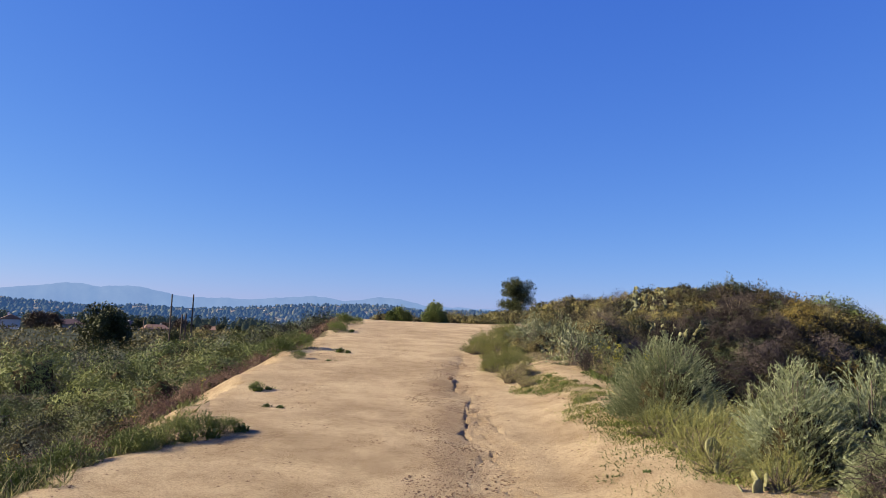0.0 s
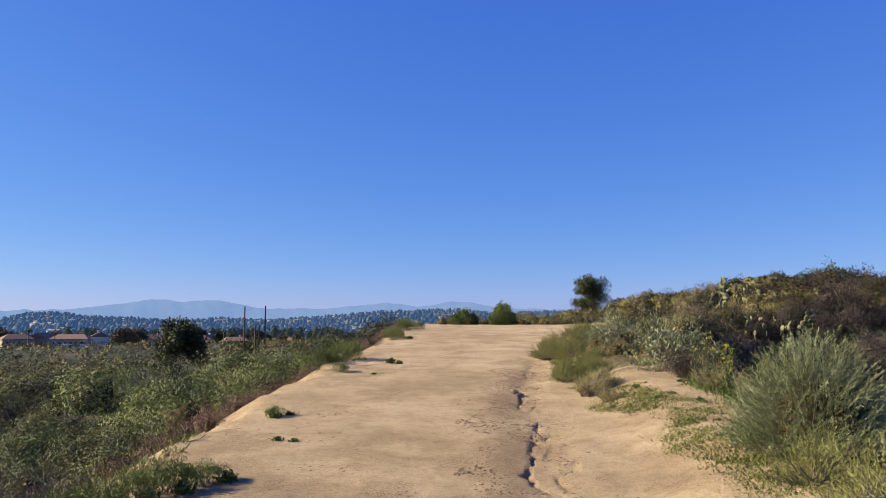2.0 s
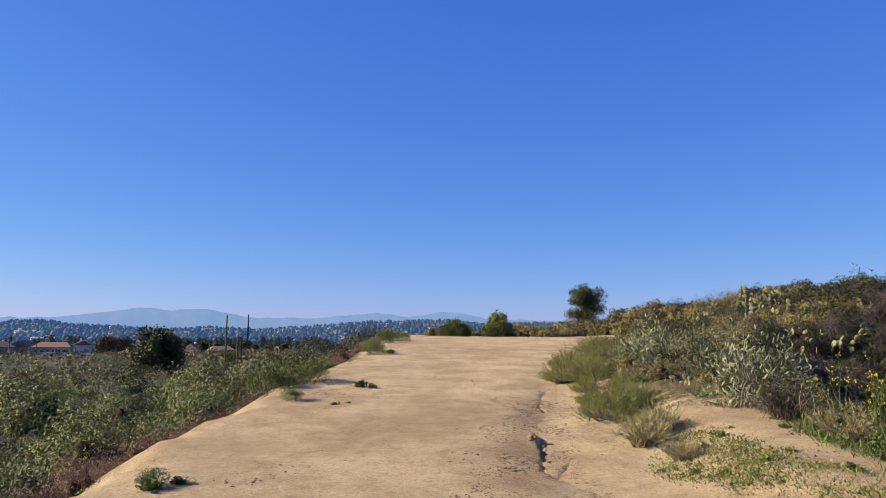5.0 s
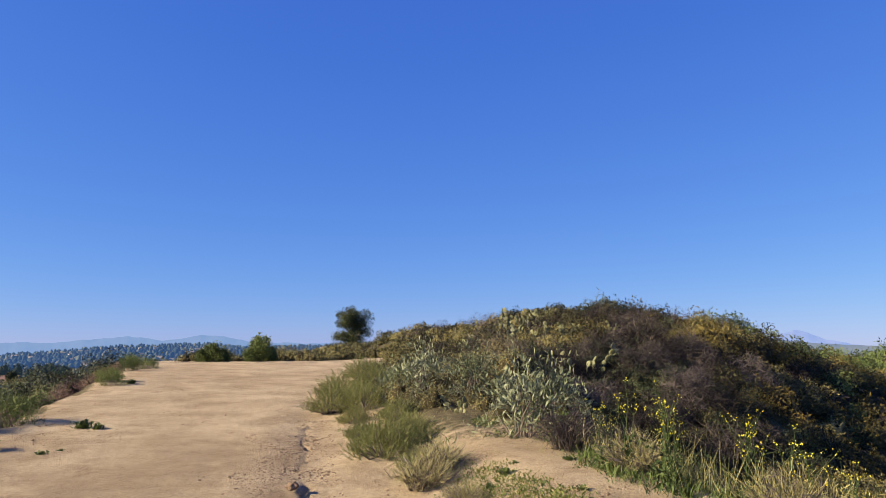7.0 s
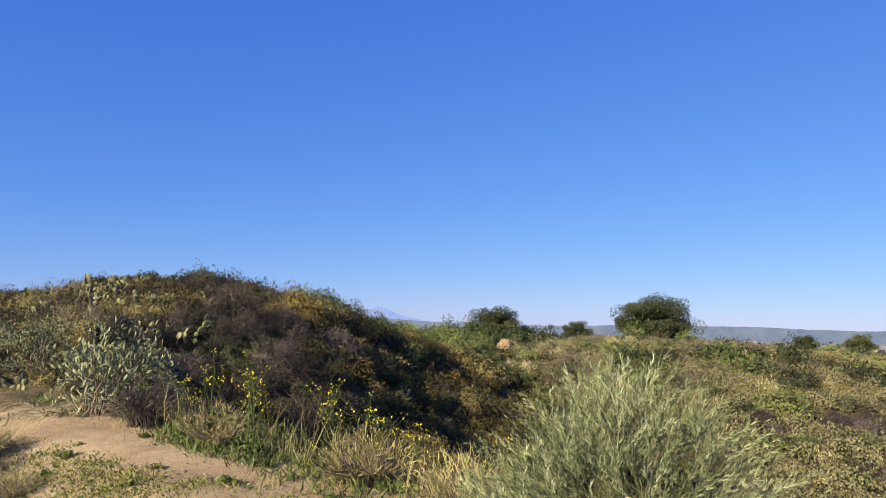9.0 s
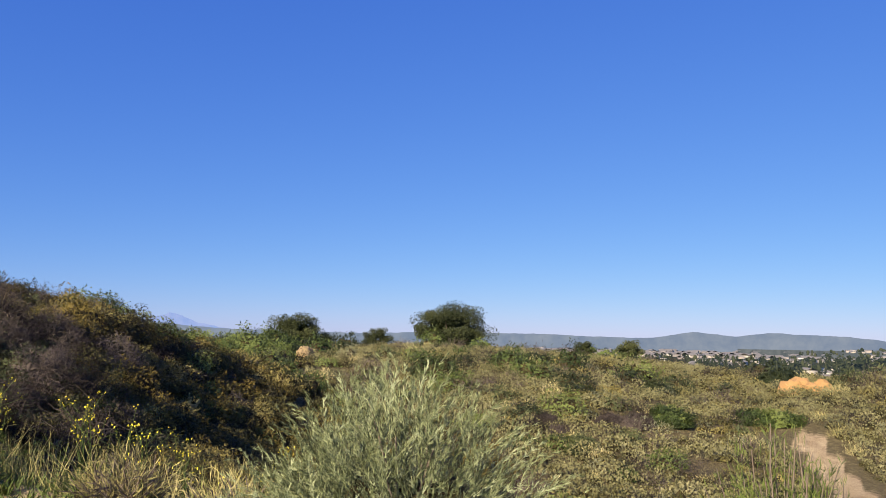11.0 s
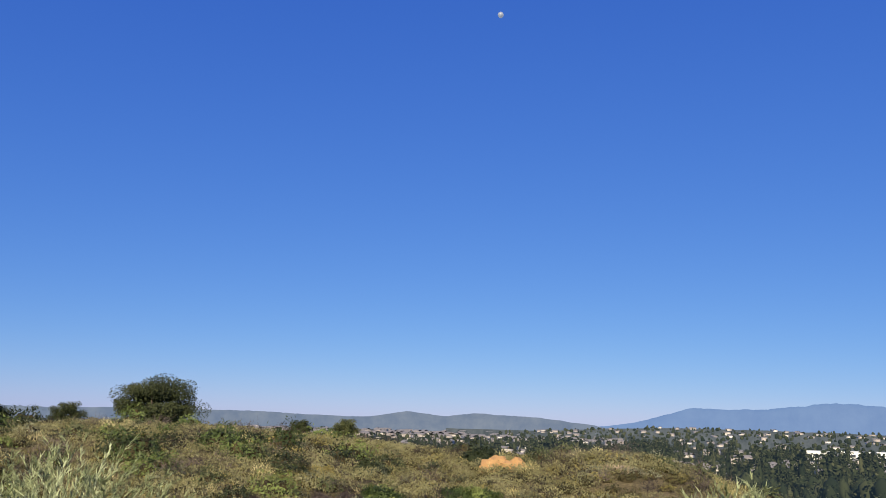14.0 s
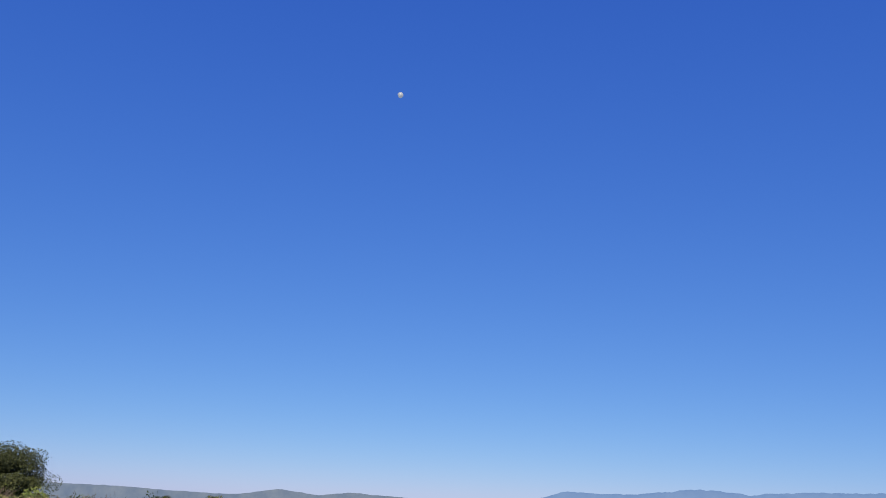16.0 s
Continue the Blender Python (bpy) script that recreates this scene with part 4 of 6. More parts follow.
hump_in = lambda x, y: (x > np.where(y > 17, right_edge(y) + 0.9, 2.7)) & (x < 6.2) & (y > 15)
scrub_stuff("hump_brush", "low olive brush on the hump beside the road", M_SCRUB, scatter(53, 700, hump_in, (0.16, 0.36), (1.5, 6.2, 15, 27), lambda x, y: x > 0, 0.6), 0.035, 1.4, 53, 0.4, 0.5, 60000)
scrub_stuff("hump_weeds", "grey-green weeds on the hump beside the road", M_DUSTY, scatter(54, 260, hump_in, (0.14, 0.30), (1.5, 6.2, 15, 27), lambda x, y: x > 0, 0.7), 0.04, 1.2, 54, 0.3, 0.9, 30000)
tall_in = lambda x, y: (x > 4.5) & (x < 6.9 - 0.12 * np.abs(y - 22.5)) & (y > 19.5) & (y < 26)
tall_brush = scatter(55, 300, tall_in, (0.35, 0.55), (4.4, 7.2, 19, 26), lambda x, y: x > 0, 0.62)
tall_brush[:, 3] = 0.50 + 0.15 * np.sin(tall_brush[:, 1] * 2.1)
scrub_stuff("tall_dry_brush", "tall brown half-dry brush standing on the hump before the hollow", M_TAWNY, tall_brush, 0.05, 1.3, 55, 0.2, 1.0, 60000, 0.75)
# dark-leaved brush added on the back wall to deepen the hollow's shade
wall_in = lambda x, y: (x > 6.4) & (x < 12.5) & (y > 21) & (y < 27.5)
scrub_stuff("hollow_wall_brush", "dark brush added on the hollow's back wall to deepen its shade", M_TREE, scatter(56, 420, wall_in, (0.3, 0.6), (6, 12.5, 20.5, 27.5), lambda x, y: x > 0, 0.6), 0.045, 1.5, 56, 0.4, 0.3, 60000)
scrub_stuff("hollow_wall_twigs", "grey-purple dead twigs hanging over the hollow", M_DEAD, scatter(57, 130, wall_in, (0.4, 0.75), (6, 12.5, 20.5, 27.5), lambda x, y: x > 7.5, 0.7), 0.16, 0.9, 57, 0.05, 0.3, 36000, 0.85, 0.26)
# dark-leaved brush added here so that the shaded hollow looks darker
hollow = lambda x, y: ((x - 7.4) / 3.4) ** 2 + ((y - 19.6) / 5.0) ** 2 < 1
scrub_stuff("hollow_brush", "dark brush added in the hollow under the mound to deepen its shade", M_TREE, scatter(51, 420, hollow, (0.3, 0.6), (3.5, 11, 14, 26), lambda x, y: x > 3.9, 0.62), 0.045, 1.5, 51, 0.4, 0.3, 50000)
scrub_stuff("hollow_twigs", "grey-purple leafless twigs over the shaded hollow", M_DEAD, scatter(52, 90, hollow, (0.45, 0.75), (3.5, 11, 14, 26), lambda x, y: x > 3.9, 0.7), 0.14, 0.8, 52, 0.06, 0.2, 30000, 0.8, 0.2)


def slope_clump(name, label, mat, seed, middle, wide, deep, count, size, tall, leaf, width=0.5, up=0.3, longest=9.0):
    """One dense patch of brush on the far slope, of several crowded bushes."""
    g = np.random.default_rng(seed)
    x, y = middle[0] + g.uniform(-wide, wide, count), middle[1] + g.uniform(-deep, deep, count)
    r = g.uniform(*size, count)
    return scrub_stuff(name, label, mat, np.stack([x, y, r, r * g.uniform(*tall, count)], 1), leaf, 1.6, seed, width, up, 30000, 0.8, longest)


slope_clump("green_clump", "rounded fresh green bush on the prickly pear slope", M_GREEN, 300, (31.3, 15.2), 0.5, 0.5, 5, (0.5, 0.8), (0.8, 1.0), 0.05)
slope_clump("dark_clump", "dark olive bush on the prickly pear slope", M_TREE, 301, (39.7, 18.0), 0.5, 0.5, 4, (0.5, 0.8), (0.7, 0.9), 0.05)
slope_clump("purple_clump", "purple-grey dry brush on the slope", M_DEAD, 302, (26.8, 18.6), 0.7, 0.7, 6, (0.35, 0.6), (0.6, 0.9), 0.1, 0.07, 0.2, 0.2)
slope_clump("purple_clump", "purple-grey dry brush on the slope", M_DEAD, 303, (29.6, 16.6), 0.8, 0.7, 7, (0.35, 0.55), (0.6, 0.8), 0.1, 0.07, 0.2, 0.2)
slope_clump("dark_clump", "dark brush above the bare earth bank", M_TREE, 304, (48.2, 14.2), 1.0, 1.0, 6, (0.6, 1.0), (0.7, 1.0), 0.05)
slope_clump("dark_clump", "dark brush patch near the crest of the slope", M_TREE, 305, (42.3, 27.9), 1.8, 1.8, 14, (0.4, 0.8), (0.4, 0.6), 0.05)
slope_clump("olive_clump", "olive brush patch on the slope", M_SCRUB, 306, (33.8, 20.1), 1.2, 1.2, 9, (0.4, 0.7), (0.4, 0.7), 0.05)
slope_clump("olive_clump", "green brush beside the trail", M_GREEN, 307, (35.8, 12.4), 0.8, 0.8, 6, (0.4, 0.7), (0.7, 1.0), 0.05)
slope_clump("olive_clump", "dark green brush on the lower slope", M_TREE, 308, (505.2, 18.5), 0.8, 0.8, 4, (0.5, 0.8), (0.6, 0.8), 0.05)
slope_clump("olive_clump", "olive brush on the lower slope", M_GREEN, 309, (539.5, -12.5), 1.4, 1.0, 7, (0.4, 0.8), (0.5, 0.8), 0.05)
slope_clump("purple_clump", "purple-grey dry brush on the slope", M_DEAD, 310, (40.2, 19.6), 0.7, 0.7, 5, (0.4, 0.6), (0.5, 0.7), 0.1, 0.07, 0.2, 0.2)
slope_clump("dark_clump", "dark green brush in the gully", M_TREE, 311, (25.0, 17.1), 0.4, 0.4, 4, (0.3, 0.5), (0.8, 1.1), 0.045)

# ---- prickly pear ----


def pad_mesh():
    """One flat, thick, pear-shaped pad, its foot at the origin, one unit high."""
    p, m = Pile(), 10
    a = np.arange(m) * 2 * math.pi / m
    x, z = 0.36 * np.sin(a) * (1 - 0.16 * np.cos(a)), 0.5 - 0.5 * np.cos(a)
    w = np.where(z < 0.12, 0.45, 1.0)
    rim = np.stack([x * w, np.zeros(m), z], 1)
    rows = [rim * [0.55, 1, 0.55] + [0, -0.06, 0.23], rim * [0.92, 1, 0.95] + [0, -0.045, 0.02], rim, rim * [0.92, 1, 0.95] + [0, 0.045, 0.02], rim * [0.55, 1, 0.55] + [0, 0.06, 0.23]]
    v = np.concatenate(rows)
    k = np.arange(5 * m).reshape(5, m)
    f = np.stack([k[:-1], np.roll(k[:-1], -1, 1), np.roll(k[1:], -1, 1), k[1:]], -1).reshape(-1, 4)
    p.grid(v, f)
    cap = [[0, 1, 2, 9], [9, 2, 3, 8], [8, 3, 4, 7], [7, 4, 5, 6]]
    p.f.append(np.array(cap)[:, ::-1])
    p.f.append(np.array(cap) + 4 * m)
    return p.mesh("pad", M_CACTUS, True)


PAD = pad_mesh()


def prickly_pear(seed, roots, count, size, spread, label="clump of pale green prickly pear cactus on the mound"):
    g = np.random.default_rng(seed)
    t = thing("prickly_pear", label, "cactus", "prickly pears on the mound")
    tips = []
    for k in range(count):
        if k < roots or not tips or (k % 3 == 0):
            at = np.array([*(g.normal(size=2) * spread), -0.03])
            up, yaw = np.array([g.normal() * 0.25, g.normal() * 0.25, 1.0]), g.uniform(0, 6.28)
        else:
            low = [q for q in tips if q[0][2] < 2.4 * size]
            at, pup, yaw = low[g.integers(0, len(low))]
            up, yaw = pup + g.normal(size=3) * 0.42 + [0, 0, 0.15], yaw + g.normal() * 0.8
        up = up / np.linalg.norm(up)
        up[2] = max(up[2], 0.15)
        sz = size * g.uniform(0.65, 1.1)
        z = Vector(up).normalized()
        x = Vector((math.cos(yaw), math.sin(yaw), 0))
        y = z.cross(x).normalized()
        x = y.cross(z)
        m = Matrix((x, y, z)).transposed().to_4x4()
        ob = new("pad", PAD)
        ob.parent = t
        ob.matrix_basis = Matrix.Translation(at) @ m @ Matrix.Diagonal((sz, sz, sz, 1))
        tips.append((at + np.array(z) * sz * 0.88 + np.array(x) * sz * g.normal() * 0.12, up, yaw))
    return t


for k, (x, y, roots, count, size, spread) in enumerate(PEARS):
    place(prickly_pear(100 + k, roots, int(count * 1.35), size * 0.85, spread), x, y)
low = prickly_pear(140, 6, 8, 0.21, 0.22, "low prickly pear with yellowish pads under a sagebrush")
place(low, 2.7, 5.95)
g = np.random.default_rng(31)


def pear_carpet(name, seed, n, label):
    """Prickly pear thickets on the far slope: thousands of upright pads."""
    global rng
    rng = np.random.default_rng(seed)
    a, d = np.radians(rng.uniform(48, 118, n)), 8 + 56 * rng.random(n) ** 0.75
    x, y = 0.3 + np.sin(a) * d, 7 + np.cos(a) * d
    thick = np.sin(x * 0.23 + 1.0) * np.sin(y * 0.31 + 0.4) + 0.5 * np.sin(x * 0.71 + y * 0.5)
    ok = (thick > -0.6) & (bareness(x, y) < 0.5) & right_in(x, y) & off_trail(x, y)
    x, y = x[ok], y[ok]
    lump = 0.5 + 0.5 * np.sin(x * 2.3 + 1.7 * np.sin(y * 1.1)) * np.sin(y * 2.6 + 1.3 * np.sin(x * 0.9))
    keep = rng.random(len(x)) < 0.35 + 0.65 * lump
    x, y, lump = x[keep], y[keep], lump[keep]
    f = Pile()
    b = np.stack([x, y, land(x, y) + rng.uniform(0.3, 1.0, len(x)) * (0.08 + 0.5 * lump)], 1)
    leaves(f, b, np.array([0, 0, 1.0]) + rng.normal(size=(len(x), 3)) * 0.55, rng.uniform(0.055, 0.11, len(x)), rng.uniform(0.05, 0.085, len(x)))
    return tagged(new(name, f.mesh(name, M_PEAR)), label, "cactus", kind="stuff")


pear_carpet("pear_thicket", 33, 520000, "pale prickly pear thickets carpeting the far slope")

# ---- shrubs by the road ----
sage = sage_bush("sagebrush", "feathery grey-green sagebrush on the sandy shoulder", 21, 0.80, 1.09, 2900, M_SAGE, 84, 0.024, 0.0030, 0.32, (0.05, -0.04), 44)
place(sage, 2.72, 8.8)
bigsage = sage_bush("sagebrush", "rounded grey-green sagebrush beside the road", 23, 0.64, 1.0, 1500, M_SAGE, 70, 0.025, 0.0038, 0.27, (0.03, -0.02), 40)
place(bigsage, 3.05, 6.35)
clone(bigsage, 3.95, 5.9, 4.0, 1.1)
clone(bigsage, 3.78, 6.55, 2.6, 1.2)
clone(bigsage, 3.35, 5.55, 1.0, 0.6)
skirt = shoot_bush("olive_shrub", "thin olive shrub at the foot of the sagebrush", 25, 0.42, 0.6, 420, M_WISP, 24, 0.03, 0.005, 0.24)
place(skirt, 2.55, 7.1)
for x, y, s in ((2.35, 7.9, 0.75), (2.45, 6.5, 0.75), (2.75, 5.95, 0.7), (3.3, 7.6, 1.0)):
    clone(skirt, x, y, x * 5, s)
shoot = plume_bush("green_shrub", "upright bright green shrub at the gully's edge", 24, 0.36, 1.15, 380, M_SPRING, 0.06, 46, 0.003)
place(shoot, 3.7, 7.62, 0, 0.85)
clone(shoot, 3.9, 9.0, 2.0, 0.6)

silver = shrub("white_sage", "whitish-grey leafy sage at the foot of the mound", "shrub", 26, (0.42, 0.42, 0.46), 820, 0.075, 30, M_SILVER, up=0.6, width=0.26)
place(silver, 2.55, 14.5, 0, 1.1)
clone(silver, 3.0, 14.7, 2.0, 1.0)
for x, y, s in ((2.3, 18.0, 1.1), (1.95, 18.4, 0.85), (2.8, 17.3, 1.0)):
    clone(silver, x, y, x * 7, s)
tuft = shoot_bush("wispy_bush", "wispy yellow-green bush at the road's edge", 27, 0.42, 0.52, 460, M_WISP, 26, 0.030, 0.0065, 0.2)
place(tuft, 1.22, 15.1)
for x, y, s in ((1.5, 15.4, 0.85), (1.0, 19.0, 1.05), (1.45, 18.6, 1.1), (1.9, 20.5, 1.1), (1.3, 21.3, 1.0), (2.1, 23.5, 1.2), (1.7, 17.0, 0.7), (1.15, 16.4, 0.5), (1.45, 14.2, 0.5), (1.7, 16.0, 0.6), (1.2, 17.7, 0.6), (1.6, 19.7, 0.8)):
    clone(tuft, x, y, x * 5 + y, s)
straw = plume_bush("dry_grass_tuft", "straw-coloured dry grass tuft on the sandy shoulder", 28, 0.30, 0.34, 190, M_DRY, 0.08, 10, 0.0016, "grass")
place(straw, 1.32, 13.5)
for x, y, s in ((1.6, 13.9, 0.9), (1.5, 12.7, 0.6), (3.35, 10.3, 1.2), (3.55, 10.8, 1.3), (3.2, 11.1, 1.1), (3.7, 9.9, 1.2), (3.6, 11.5, 1.1), (2.9, 12.6, 1.0), (3.9, 10.4, 1.3)):
    clone(straw, x, y, x * 9 + y, s)


def twig_bush(name, label, seed, r, h, n):
    """A leafless tangle of arching twigs."""
    global rng
    rng = np.random.default_rng(seed)
    main, fine = Pile(), Pile()
    for k in range(n):
        a, e = rng.uniform(0, 6.28), rng.uniform(0.2, 1.0)
        root = np.array([math.cos(a), math.sin(a), 0]) * r * 0.15 * e
        tip = np.array([math.cos(a) * r * e, math.sin(a) * r * e, h * rng.uniform(0.35, 1.0) * (1.1 - 0.5 * e)])
        pts = bent(root, tip, 0.05 * r, 6)
        pts[2:5, 2] += 0.22 * h
        tube(main if k % 5 == 0 else fine, pts, 0.018 if k % 5 == 0 else 0.010, 0.004, 3)
        for j in range(3):
            b = pts[rng.integers(2, 5)]
            tube(fine, bent(b, b + rng.normal(size=3) * np.array([0.25, 0.25, 0.18]) * r, 0.03, 4), 0.007, 0.003, 3)
    t = thing(name, label, "shrub")
    part("branch_frame", main.mesh("branch_frame", M_BARK), t)
    part("twig_tangle", fine.mesh("twig_tangle", M_DEAD), t)
    return t


dead = twig_bush("dead_bush", "leafless grey-purple dead bush in the gully", 41, 1.0, 1.0, 110)
place(dead, 6.4, 18.2)
for x, y, s, w in ((7.6, 17.6, 1.0, 1), (8.9, 16.6, 1.0, 2), (12.2, 31.4, 0.85, 3), (13.4, 32.4, 0.9, 4), (12.9, 34.0, 0.7, 5), (14.6, 34.2, 0.7, 2.5), (2.75, 13.7, 0.42, 3.1), (3.2, 13.4, 0.4, 0.4), (10.8, 27.5, 1.2, 1.2), (-5.2, 10.5, 0.5, 2), (3.3, 5.2, 0.5, 2), (9.9, 22.0, 1.2, 0.3)):
    clone(dead, x, y, w, s)


def mustard(seed, h):
    global rng
    rng = np.random.default_rng(seed)
    st, lf, fl = Pile(), Pile(), Pile()
    for k in range(3):
        top = np.array([rng.normal() * 0.10, rng.normal() * 0.10, h * rng.uniform(0.75, 1.0)])
        pts = bent((rng.normal() * 0.02, rng.normal() * 0.02, -0.02), top, 0.012, 6)
        tube(st, pts, 0.005, 0.002, 3)
        ends = [top]
        for j in range(2):
            b = pts[rng.integers(3, 6)]
            e = b + np.array([rng.normal() * 0.09, rng.normal() * 0.09, rng.uniform(0.06, 0.2)])
            tube(st, bent(b, e, 0.006, 3), 0.003, 0.0015, 3)
            ends.append(e)
        for e in ends:
            m = 5
            leaves(fl, e + rng.normal(size=(m, 3)) * 0.014, rng.normal(size=(m, 3)) + [0, 0, 0.7], rng.uniform(0.012, 0.019, m), 0.012)
    m = 80
    zz = rng.uniform(0, 0.4 * h, m)
    leaves(lf, np.stack([rng.normal(size=m) * 0.05, rng.normal(size=m) * 0.05, zz], 1), rng.normal(size=(m, 3)) + [0, 0, 0.5], rng.uniform(0.035, 0.08, m), 0.025, 0.2)
    t = thing("mustard_plant", "tall yellow-flowering wild mustard at the gully's edge", "wildflower", "wild mustard")
    part("stalk_spray", st.mesh("stalk_spray", M_GREEN), t)
    part("foliage", lf.mesh("foliage", M_GREEN), t)
    part("blossom", fl.mesh("blossom", M_YELLOW), t, "small bright yellow flower heads")
    return t


m1, m2 = mustard(51, 0.78), mustard(52, 0.64)
place(m1, 2.95, 12.2)
place(m2, 3.25, 11.6)
for k in range(15):
    u = k / 15
    x, y = 2.75 + 1.0 * u + g.normal() * 0.14, 12.7 - 2.6 * u + g.normal() * 0.22
    clone(m1 if k % 2 else m2, x, y, k * 1.7, g.uniform(0.7, 1.0))
for x, y in ((-3.7, 7.4), (-4.2, 8.3), (-3.9, 9.4), (-4.6, 7.0), (-3.6, 6.5), (-4.4, 11.0), (-5.0, 9.0), (-3.9, 12.6)):
    clone(m2, x, y, x * 3, 0.7)


def rosette(name, label, seed, n, leaf, lift, width=0.42):
    """A broad-leaved weed: leaves from one crown, some upright."""
    global rng
    rng = np.random.default_rng(seed)
    f = Pile()
    for k in range(n):
        a, e = rng.uniform(0, 6.28), rng.uniform(0.1, 1.3)
        way = np.array([math.cos(a), math.sin(a), e * lift]) + rng.normal(size=3) * 0.25
        base = np.array([rng.normal() * 0.05, rng.normal() * 0.05, 0.10 * rng.random() ** 2])
        ln = leaf * rng.uniform(0.35, 1.2)
        way = way / np.linalg.norm(way)
        side = np.cross(way, [0, 0, 1.0])
        side /= np.linalg.norm(side)
        t = np.linspace(0, 1, 5)
        c = base + way * ln * t[:, None] - np.array([0, 0, 1.0]) * (0.35 * ln * t ** 2.2)[:, None]
        c[:, 2] = np.maximum(c[:, 2], 0.01)
        w = ln * width * np.array([0.10, 0.32, 0.5, 0.42, 0.05]) * rng.uniform(0.55, 1.4, 5)
        lift_edge = np.array([0, 0, 1.0]) * (w * 0.25)[:, None]
        L, R = c - side * w[:, None] + lift_edge, c + side * w[:, None] + lift_edge
        f.grid(np.concatenate([L, c, R]), np.array([[i, i + 5, i + 6, i + 1] for i in range(4)] + [[i + 5, i + 10, i + 11, i + 6] for i in range(4)]))
    t = thing(name, label, "weed", "weeds on the road's edge")
    part("foliage", f.mesh("foliage", M_SPRING, True), t)
    return t


weed = rosette("broadleaf_weed", "dark green broad-leaved weed on the sandy road edge", 61, 150, 0.10, 2.6, 0.42)
place(weed, -2.20, 8.55, 0, 0.8)
for x, y, s in ((-2.42, 8.2, 0.85), (-2.62, 7.95, 0.8), (-2.6, 8.7, 0.6), (-2.75, 11.5, 0.75), (-2.62, 11.7, 0.6), (-2.3, 10.2, 0.5), (-2.1, 10.15, 0.45), (-2.36, 17.8, 0.95), (-2.15, 17.7, 0.7), (-2.34, 15.9, 0.5), (-2.2, 16.1, 0.35), (-2.9, 24.6, 0.9), (2.0, 12.0, 0.45), (2.25, 12.2, 0.4), (2.45, 11.6, 0.5), (1.9, 11.4, 0.35), (2.7, 12.8, 0.5), (2.9, 11.9, 0.5), (1.87, 6.6, 0.45), (2.75, 10.9, 0.45), (2.3, 10.3, 0.35), (3.05, 12.4, 0.6), (3.3, 12.0, 0.6), (2.55, 13.2, 0.5), (2.1, 13.3, 0.35), (1.75, 12.9, 0.4), (1.95, 13.1, 0.5), (1.5, 12.2, 0.45)):
    clone(weed, x, y, x * 11 + y, s)
bushlet = shrub("roadside_bush", "low yellow-green bush on the road bank", "shrub", 63, (0.30, 0.30, 0.22), 2600, 0.035, 26, M_SPRING, up=0.7, width=0.3)
place(bushlet, -3.05, 16.3, 0, 0.55)
for x, y, s in ((-2.36, 8.5, 0.55), (-2.55, 8.3, 0.7), (-2.72, 8.05, 0.75), (-2.78, 11.6, 0.45), (-2.95, 7.8, 0.75), (-3.05, 7.6, 0.85), (-3.35, 7.0, 0.95), (-3.6, 6.5, 1.0), (-3.45, 18.4, 1.35), (-3.8, 17.7, 1.4), (-4.0, 19.2, 1.3), (-3.2, 24.2, 0.9), (-3.5, 25.2, 1.0), (-3.75, 29.5, 1.1), (-3.4, 30.4, 0.9), (-4.1, 31.5, 1.2), (-3.9, 21.5, 1.0)):
    clone(bushlet, x, y, x * 3 + y, s)

# bushes on the crest
crest = shrub("crest_bush", "fresh green bush on the crest of the road", "shrub", 65, (0.60, 0.60, 0.66), 3400, 0.09, 44, M_SPRING, up=0.5, width=0.45)
place(crest, -0.25, 37.6, 0, 1.0)
clone(crest, -2.0, 37.0, 2.0, 0.72)
for x, y, s in ((-0.6, 37.5, 0.62), (0.12, 37.9, 0.6), (-1.7, 37.1, 0.5), (-2.4, 36.9, 0.5)):
    clone(crest, x, y, x * 2, s)
g = np.random.default_rng(36)
strip = np.stack([g.uniform(-3.6, 6.5, 240), g.uniform(38.5, 43.5, 240), g.uniform(0.18, 0.42, 240), g.uniform(0.16, 0.40, 240)], 1)
strip[:, 3] *= 1 + 0.6 * np.sin(strip[:, 0] * 1.9)
scrub_stuff("crest_scrub", "low green scrub along the crest where the road dips away", M_SCRUB, strip, 0.035, 1.2, 37, 0.45, 0.5, 24000)
knoll = np.stack([g.uniform(2.5, 14, 420), g.uniform(60, 96, 420), g.uniform(0.35, 0.9, 420), g.uniform(0.2, 0.6, 420)], 1)
scrub_stuff("knoll_scrub", "dry brush covering the low rise under the small tree", M_SCRUB, knoll, 0.05, 1.1, 38, 0.45, 0.4, 24000)

# ---- ground cover ----


def ground_weeds(name, label, mat, seed, n, box, inside, tall, wide, up, clump):
    """Small weeds and grass blades in patches."""
    global rng
    rng = np.random.default_rng(seed)
    c = np.stack([rng.uniform(box[0], box[1], n), rng.uniform(box[2], box[3], n)], 1)
    c = c[inside(c[:, 0], c[:, 1])]
    i = np.repeat(np.arange(len(c)), clump)
    x, y = c[i, 0] + rng.normal(size=len(i)) * 0.06, c[i, 1] + rng.normal(size=len(i)) * 0.06
    f = Pile()
    leaves(f, np.stack([x, y, land(x, y) - 0.005], 1), rng.normal(size=(len(i), 3)) * [0.8, 0.8, 0.3] + [0, 0, up], rng.uniform(*tall, len(i)), rng.uniform(*wide, len(i)))
    return tagged(new(name, f.mesh(name, mat)), label, "weeds", kind="stuff")


